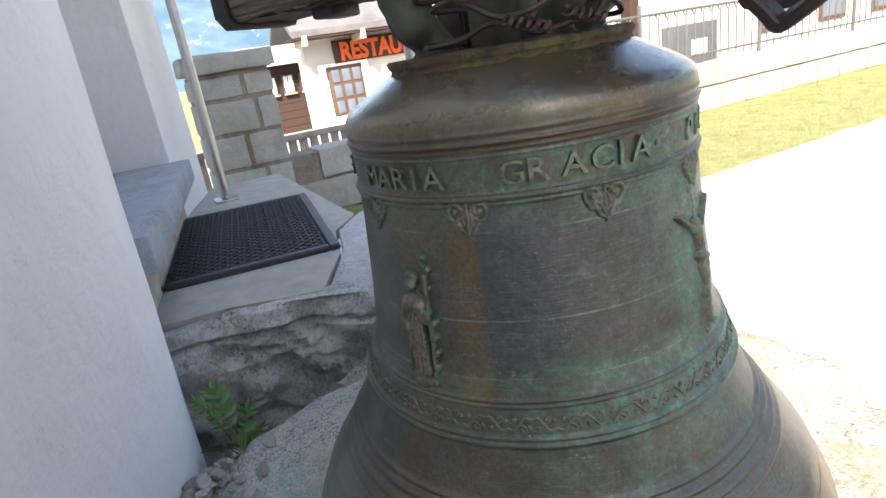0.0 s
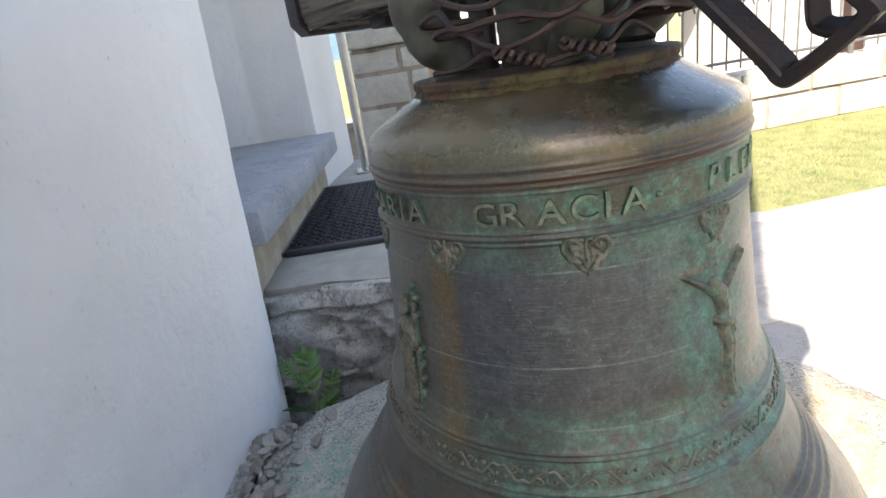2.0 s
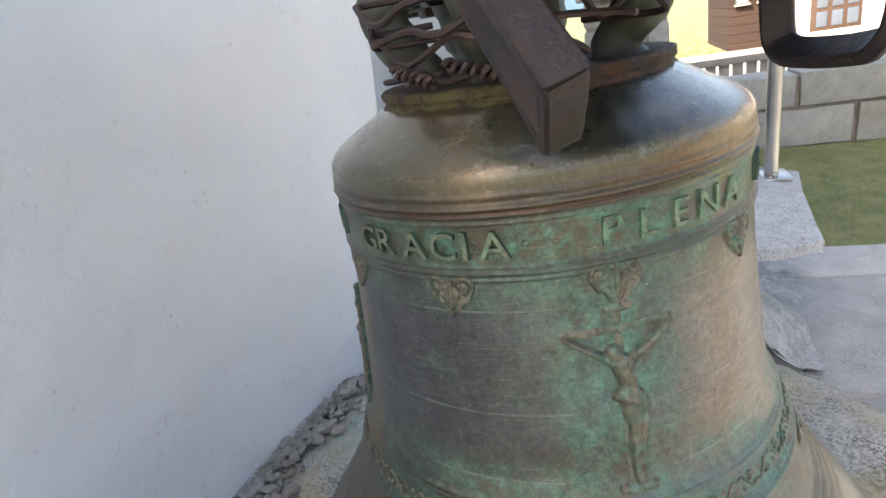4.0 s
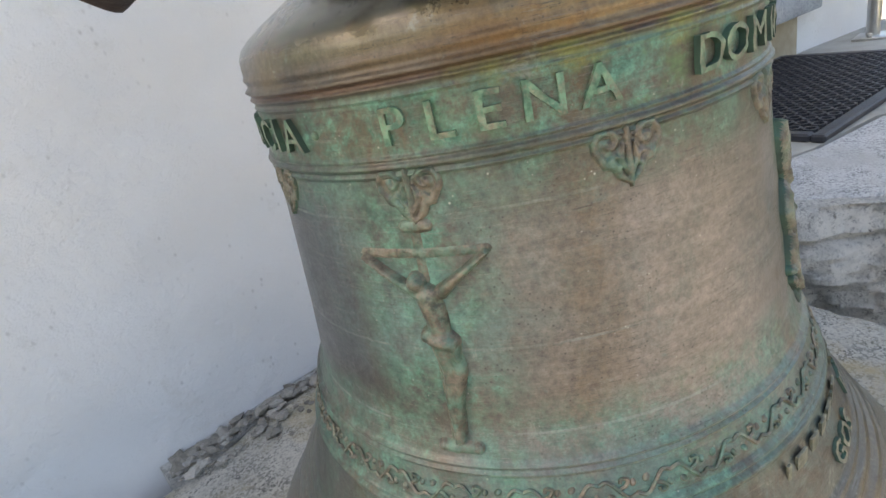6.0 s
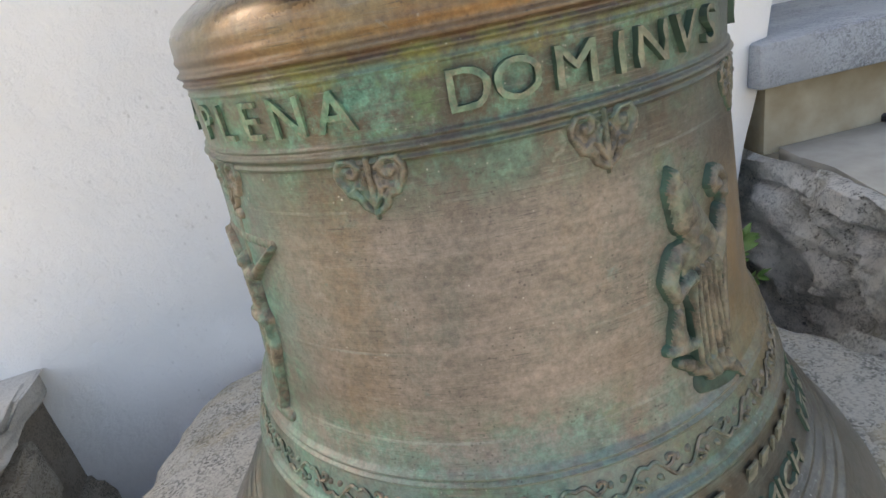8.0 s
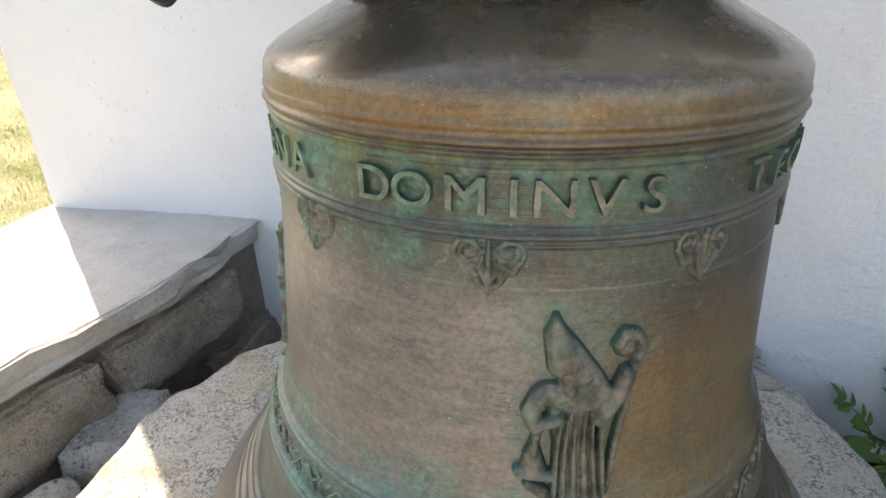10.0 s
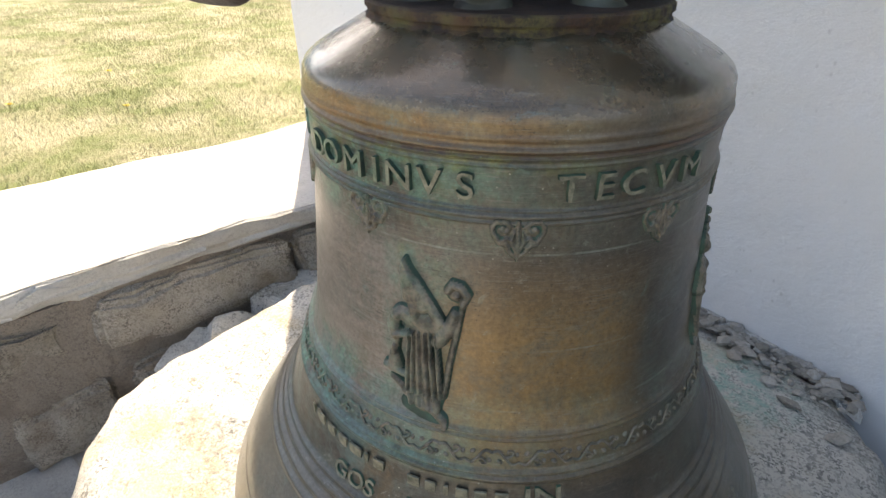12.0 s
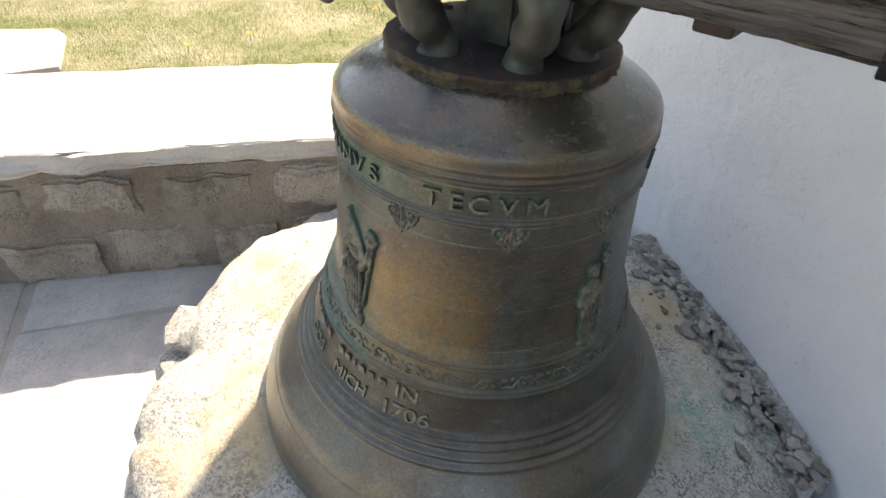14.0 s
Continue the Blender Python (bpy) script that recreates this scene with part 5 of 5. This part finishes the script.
# ---- loose rocks between plinth, landing and walls ----
ROCKS = ((-0.66, 0.22, 0.12, 0.10, 0.18, 0.14), (0.49, -0.03, 0.25, 0.13, 0.10, 0.07), (0.54, 0.15, 0.20, 0.13, 0.12, 0.09),
         (0.50, -0.20, 0.24, 0.16, 0.13, 0.10), (0.58, 0.29, 0.08, 0.14, 0.2, 0.12), (0.54, -0.36, 0.10, 0.2, 0.16, 0.2), (0.64, -0.45, 0.06, 0.16, 0.14, 0.14), (0.60, 0.42, 0.10, 0.16, 0.10, 0.2), (-0.47, 0.36, 0.10, 0.16, 0.16, 0.10), (-0.62, 0.40, 0.02, 0.18, 0.2, 0.10),
         (-0.64, 0.13, 0.06, 0.2, 0.26, 0.2), (-0.68, -0.12, 0.10, 0.14, 0.24, 0.24), (0.585, 0.06, 0.12, 0.16, 0.26, 0.24), (0.43, -0.44, 0.05, 0.16, 0.14, 0.12))
for i, (x, y, z, a, b, c) in enumerate(ROCKS):
    ob = solid("rock", rock((x, y, z), (a, b, c), 20 + i, 3), MILLSTONE if i in (1, 2) else ROUGHSTONE, "rough stained piece of granite beside the bell stone", "rock", (x, y, z - c / 2), "loose rocks", smooth=0.35)
for i, (x0, y0, x1, y1, z1, tw) in enumerate(((-0.71, -0.23, -0.60, -0.08, 0.215, 0.5), (-0.74, 0.0, -0.63, 0.17, 0.235, 0.2), (-0.72, -0.075, -0.63, 0.015, 0.17, -0.2))):
    bm = stone_block((x0 - x1) / 2, (y0 - y1) / 2, -0.005, (x1 - x0) / 2, (y1 - y0) / 2, z1, 90 + i, 0.018, 8, 0.010)
    bm.transform(Matrix.Translation(((x0 + x1) / 2, (y0 + y1) / 2, 0)) @ Matrix.Rotation(tw, 4, "Z"))
    solid("rock", bm, ROUGHSTONE, "flat-topped broken stone wedged beside the low wall", "rock", ((x0 + x1) / 2, (y0 + y1) / 2, 0), "loose rocks", smooth=0.35)
pebbles = thing("pebbles", (0.05, 0.46, 0.318), "grey gravel and stone chips along the wall foot", "gravel", kind="stuff")
rnd = random.Random(2)
for i in range(640):
    x = -0.29 + 0.65 * rnd.random()
    y = batter(x, 0.3) - 0.012 - abs(rnd.gauss(0, 0.045))
    if math.hypot(x, y) < 0.385:
        continue
    s_ = rnd.choice((0.004, 0.005, 0.006, 0.007, 0.008, 0.009, 0.010, 0.012, 0.015, 0.022))
    edge = math.hypot(x, y) > stone_radius(math.atan2(y, x)) - 0.02
    part("pebble", rock((x, y, (0.308 if edge else 0.319) + s_ * 0.2), (s_ * rnd.uniform(1.0, 2.0), s_ * 1.2, s_ * 0.6), 300 + i, 1), GRAVEL, pebbles, smooth=0.3)
bm = prism([(-0.30, 0.53), (-0.25, 0.515), (0.0, 0.525), (0.22, 0.51), (0.30, 0.485), (0.33, 0.50), (0.33, 0.64), (-0.30, 0.64)], 0.20, 0.308)
solid("rubble_fill", bm, ROUGHSTONE, "dark rubble packed between the stone and the wall", "rubble", kind="structure")

# ---- the small plant at the wall foot ----
plant = thing("plant", (0.585, 0.425, 0.17), "small green plant with paired leaflets growing at the wall foot", "plant")
rnd = random.Random(6)


def leaflet(bm, base, direction, up, length, width):
    d = Vector(direction).normalized()
    s = d.cross(Vector(up)).normalized()
    n = s.cross(d).normalized()
    L, R, M = [], [], []
    for i in range(6):
        t = i / 5
        w = width * math.sin(math.pi * (0.06 + 0.9 * t) ** 0.8) * 0.5
        c = Vector(base) + d * length * t - n * length * 0.18 * t * t
        M.append(bm.verts.new(c - n * 0.0006))
        L.append(bm.verts.new(c + s * w + n * w * 0.25))
        R.append(bm.verts.new(c - s * w + n * w * 0.25))
    for i in range(5):
        bm.faces.new((L[i], L[i + 1], M[i + 1], M[i]))
        bm.faces.new((M[i], M[i + 1], R[i + 1], R[i]))


# az, el, length, pairs, leaflet size, leaflet width
FRONDS = ((70, 76, 0.215, 8, 0.030, 0.30), (150, 56, 0.135, 4, 0.036, 0.55), (250, 36, 0.19, 9, 0.024, 0.36), (225, 58, 0.130, 6, 0.024, 0.42), (10, 66, 0.19, 6, 0.036, 0.50), (330, 50, 0.12, 4, 0.030, 0.50))
for az, el, length, pairs, big, slim in FRONDS:
    a, e = radians(az), radians(el)
    d = Vector((math.cos(a) * math.cos(e), math.sin(a) * math.cos(e), math.sin(e)))
    base = Vector((0.565, 0.405, 0.175))
    pts = [base + d * length * t + Vector((0.006 * math.sin(4 * t + az), 0, -0.26 * length * t * t)) for t in np.linspace(0, 1, 15)]
    bm = bmesh.new()
    tube(bm, pts, [0.0018 - 0.0012 * i / 14 for i in range(15)], 5)
    part("stem", bm, STEM, plant)
    side = d.cross(Vector((0, 0, 1))).normalized()
    up = side.cross(d)
    for i in range(pairs):
        at = pts[14 - int(10 * i / pairs)]
        for s in (-1, 1):
            bm = bmesh.new()
            size = big * rnd.uniform(0.8, 1.15) * (0.75 + 0.3 * math.sin(math.pi * (i + 1) / (pairs + 1)))
            leaflet(bm, at, side * s + d * rnd.uniform(0.3, 0.7) + up * rnd.uniform(-0.35, 0.25), up, size, size * slim)
            part("leaflet", bm, LEAF, plant)
    bm = bmesh.new()
    leaflet(bm, pts[-1], d, up, big * 0.9, big * 0.9 * slim)
    part("leaflet", bm, LEAF, plant)
for az, length, lift in ((205, 0.075, 0.35), (238, 0.065, 0.1), (175, 0.070, 0.15), (300, 0.06, 0.3), (350, 0.07, 0.3)):
    a = radians(az)
    bm = bmesh.new()
    leaflet(bm, (0.560, 0.400, 0.185), (math.cos(a), math.sin(a), lift), (0, 0, 1), length, length * 0.78)
    part("broad_leaf", bm, LEAF, plant)

# dandelions in the lawn
for x, y in ((-1.72, -0.33), (-1.62, -0.55), (-2.3, -0.1), (-2.6, 0.35), (-1.95, 0.2), (-2.9, -0.4)):
    fl = thing("dandelion", (x, y, 0.353), "small yellow dandelion flower in the lawn", "flower", "dandelions")
    bm = bmesh.new()
    tube(bm, [(x, y, 0.35), (x + 0.002, y, 0.385)], 0.0012, 5)
    part("stem", bm, STEM, fl)
    bm = bmesh.new()
    for k in range(14):
        a = k * 2.4
        leaflet(bm, (x + 0.002, y, 0.385), (math.cos(a), math.sin(a), 0.25 + 0.3 * (k % 3)), (0, 0, 1), 0.014, 0.005)
    part("bloom", bm, YELLOW, fl)

# ---- the pillar, the far wall and its railing ----
pillar = thing("stone_pillar", (3.3, -0.18, 0), "square granite block pillar with a flat cap stone", "pillar")
bm = bmesh.new()
box(bm, 3.14, -0.375, -0.03, 3.5, 0.075, 0.985)
part("core", bm, MORTAR, pillar)
z = -0.02
rnd = random.Random(17)
while z < 0.95:
    h = min(rnd.uniform(0.14, 0.24), 0.985 - z)
    split = rnd.uniform(-0.28, -0.1)
    for y0, y1 in ((-0.39, split - 0.008), (split + 0.008, 0.092)):
        part("block", stone_block(3.125, y0, z + 0.008, 3.51, y1, z + h - 0.006, z * 9 + y0, 0.006, 3, 0.012), PILLARSTONE, pillar)
    z += h
part("cap", stone_block(3.09, -0.43, 0.985, 3.55, 0.125, 1.10, 3.0, 0.01, 4, 0.015), PILLARSTONE, pillar)

far_wall = thing("boundary_wall", (3.45, -4.0, 0), "low dressed stone boundary wall at the lawn's edge", "wall", kind="structure")
bm = bmesh.new()
box(bm, 3.33, -12.0, -0.05, 3.60, -0.40, 0.39)
part("core", bm, MORTAR, far_wall)
for course, (z0, z1) in enumerate(((-0.03, 0.20), (0.21, 0.41))):
    y = -0.41 - 0.2 * course
    while y > -11.9:
        w = rnd.uniform(0.35, 0.65)
        part("block", stone_block(3.30, y - w + 0.015, z0, 3.62, y, z1, y * 5 + course, 0.007, 2, 0.012), PILLARSTONE, far_wall)
        y -= w
railing = thing("iron_railing", (3.45, -5.5, 0.40), "grey iron railing with hooped bars on the boundary wall", "railing")
for zz in (0.50, 0.93):
    bm = bmesh.new()
    tube(bm, [(3.45, -11.8, zz), (3.45, -2.0, zz)], 0.012, 8)
    part("rail", bm, RAILPAINT, railing)
y = -2.1
k = 0
while y > -11.8:
    bm = bmesh.new()
    if k % 14 == 0:
        tube(bm, [(3.45, y, 0.40), (3.45, y, 1.02)], 0.02, 8)
        part("post", bm, RAILPAINT, railing)
    else:
        tube(bm, [(3.45, y, 0.44), (3.45, y, 0.88), (3.45, y - 0.012, 0.915), (3.45, y - 0.05, 0.94), (3.45, y - 0.088, 0.915), (3.45, y - 0.1, 0.88)], 0.008, 6)
        part("bar", bm, RAILPAINT, railing)
    y -= 0.12
    k += 1
fence = thing("picket_fence", (4.3, -1.1, -0.95), "bleached wooden picket fence behind the boundary wall", "fence")
for zz in (0.12, 0.40):
    part("rail", bevelled(4.225, -2.6, zz, 4.253, 0.4, zz + 0.05, 0.004), PICKET, fence)
y = 0.38
while y > -2.6:
    part("picket", bevelled(4.255, y - 0.07, -0.96, 4.279, y, 0.44 + rnd.uniform(-0.01, 0.01), 0.004, None, 1), PICKET, fence)
    y -= 0.092

# ---- houses beyond ----
bm = bmesh.new()
box(bm, 4.4, -20.0, -1.4, 18.9, 30.0, -0.935)
solid("road", bm, CONCRETE, "pale grey village road below the churchyard", "road", kind="structure")
inn = thing("restaurant", (17.0, -6.0, -0.95), "cream rendered village restaurant with a slate roof and red sign", "house")
bm = bmesh.new()
box(bm, 14.0, -8.6, -1.5, 14.7, -3.58, 1.75)
part("wall", bm, RENDERED, inn)
bm = prism([(13.2, 1.66), (13.2, 1.80), (14.35, 2.6), (15.5, 1.80), (15.5, 1.66), (14.35, 2.45)], -9.2, -3.15)
bm.transform(Matrix(((1, 0, 0, 0), (0, 0, 1, 0), (0, 1, 0, 0), (0, 0, 0, 1))))
part("roof", bm, ROOFING, inn)
for y in (-3.45, -4.9, -6.35, -7.8):
    part("rafter", bevelled(13.18, y - 0.06, 1.45, 14.0, y + 0.06, 1.68, 0.01), PICKET, inn)
part("soffit", bevelled(13.22, -9.1, 1.60, 13.99, -3.2, 1.655, 0.01), CHALET, inn)
for y0, y1 in ((-4.97, -4.03), (-7.6, -6.66)):
    w = part("window", bevelled(13.94, y0, -0.3, 13.99, y1, 0.92, 0.01), BROWNWOOD, inn)
    part("surround", bevelled(13.95, y0 - 0.2, -0.5, 13.985, y1 + 0.2, 1.0, 0.01), PAPER, w)
    for k in range(3):
        for q in range(3):
            part("pane", bevelled(13.92, y0 + 0.07 + k * 0.28, -0.22 + q * 0.38, 13.938, y0 + 0.27 + k * 0.28, 0.08 + q * 0.38, 0.004), GLASS, w)
# added dark panel stands in for the eaves' shadow behind the lettering
part("sign_board", bevelled(13.92, -8.0, 0.98, 13.96, -4.3, 1.52, 0.01), CHALET, inn)
cu = bpy.data.curves.new("sign", "FONT")
cu.body, cu.size, cu.extrude, cu.offset = "RESTAURANT", 0.56, 0.02, 0.022
tmp = new("sign", cu)
me = bpy.data.meshes.new_from_object(tmp.evaluated_get(bpy.context.evaluated_depsgraph_get()))
bpy.data.objects.remove(tmp)
bm = bmesh.new()
bm.from_mesh(me)
bm.transform(Matrix(((0, 0, -1, 13.90), (-0.86, 0, 0, -4.46), (0, 1.05, 0, 1.04), (0, 0, 0, 1))))
part("sign_lettering", bm, SIGNRED, inn, "orange-red sign lettering")

chalet = thing("chalet", (20.0, -3.0, -0.95), "dark larch-clad chalet with pale curtained windows", "house")
for i in range(9):
    part("board", bevelled(19.0, -8.2, -1.0 + i * 0.25, 23.0, -3.3, -0.755 + i * 0.25, 0.012, None, 1), CHALET, chalet)
bm = prism([(18.4, 1.22), (18.4, 1.36), (21.0, 1.95), (23.6, 1.36), (23.6, 1.22), (21.0, 1.80)], -8.6, -3.1)
bm.transform(Matrix(((1, 0, 0, 0), (0, 0, 1, 0), (0, 1, 0, 0), (0, 0, 0, 1))))
# cream material on a slate roof: the sunlight on it is in the colour
part("roof", bm, RENDERED, chalet)
for y in (-3.65, -4.22, -4.80, -5.4, -6.0):
    w = part("window", bevelled(18.92, y - 0.19, 0.33, 18.99, y + 0.19, 0.90, 0.01), GREYPAINT, chalet)
    part("curtain", bevelled(18.9, y - 0.14, 0.36, 18.918, y - 0.01, 0.86, 0.004), PAPER, w)
    part("curtain", bevelled(18.9, y + 0.02, 0.36, 18.918, y + 0.14, 0.86, 0.004), PAPER, w)
    part("sill", bevelled(18.86, y - 0.21, 0.27, 18.93, y + 0.21, 0.33, 0.004), PICKET, w)

house = thing("house", (12.0, -14.0, -0.95), "white rendered house with a grey door across the lane", "house")
bm = bmesh.new()
box(bm, 9.3, -24.0, -1.0, 15.0, -9.6, 4.5)
part("wall", bm, RENDERED, house)
part("roof", bevelled(8.6, -24.5, 4.5, 15.6, -9.1, 4.75, 0.05), ROOFING, house)
d = part("door", bevelled(9.22, -12.3, -0.6, 9.29, -10.5, 0.62, 0.02), GREYPAINT, house)
part("notice", bevelled(9.19, -11.9, -0.1, 9.219, -11.4, 0.25, 0.004), PAPER, d)
part("post", bevelled(9.0, -9.55, -1.0, 9.29, -9.30, 4.5, 0.02), CHALET, house)
for y in (-14.5, -17.0, -19.5):
    w = part("window", bevelled(9.24, y - 0.6, 0.1, 9.29, y + 0.6, 1.6, 0.01), BROWNWOOD, house)
    part("pane", bevelled(9.22, y - 0.5, 0.2, 9.238, y + 0.5, 1.5, 0.004), GLASS, w)

# ---- mountains ----
# only the +x part is in view; the rest is added to block low sky
bm = bmesh.new()
N, M_ = 120, 14
grid = []
for j in range(M_):
    row = []
    for i in range(N):
        a = radians(-180 + 360 * i / (N - 1))
        d = 900 + j * 60
        ridge = 260 + 150 * noise.noise(Vector((a * 2.3, 0, 0))) + 60 * noise.noise(Vector((a * 9, 3, 0)))
        z = -5 + ridge * math.sin(min(1.0, j / 9) * math.pi / 2) + 25 * noise.noise(Vector((a * 20, j * 0.7, 1))) * min(1, j / 2)
        row.append(bm.verts.new((d * math.cos(a), d * math.sin(a), z)))
    grid.append(row)
for a, b in zip(grid, grid[1:]):
    for k in range(N - 1):
        bm.faces.new((a[k], a[k + 1], b[k + 1], b[k]))
solid("mountains", bm, ROCKFACE, "hazy blue mountains with streaks of snow, continued unseen all round to block sky glow", "mountain", kind="structure", smooth=0.3)
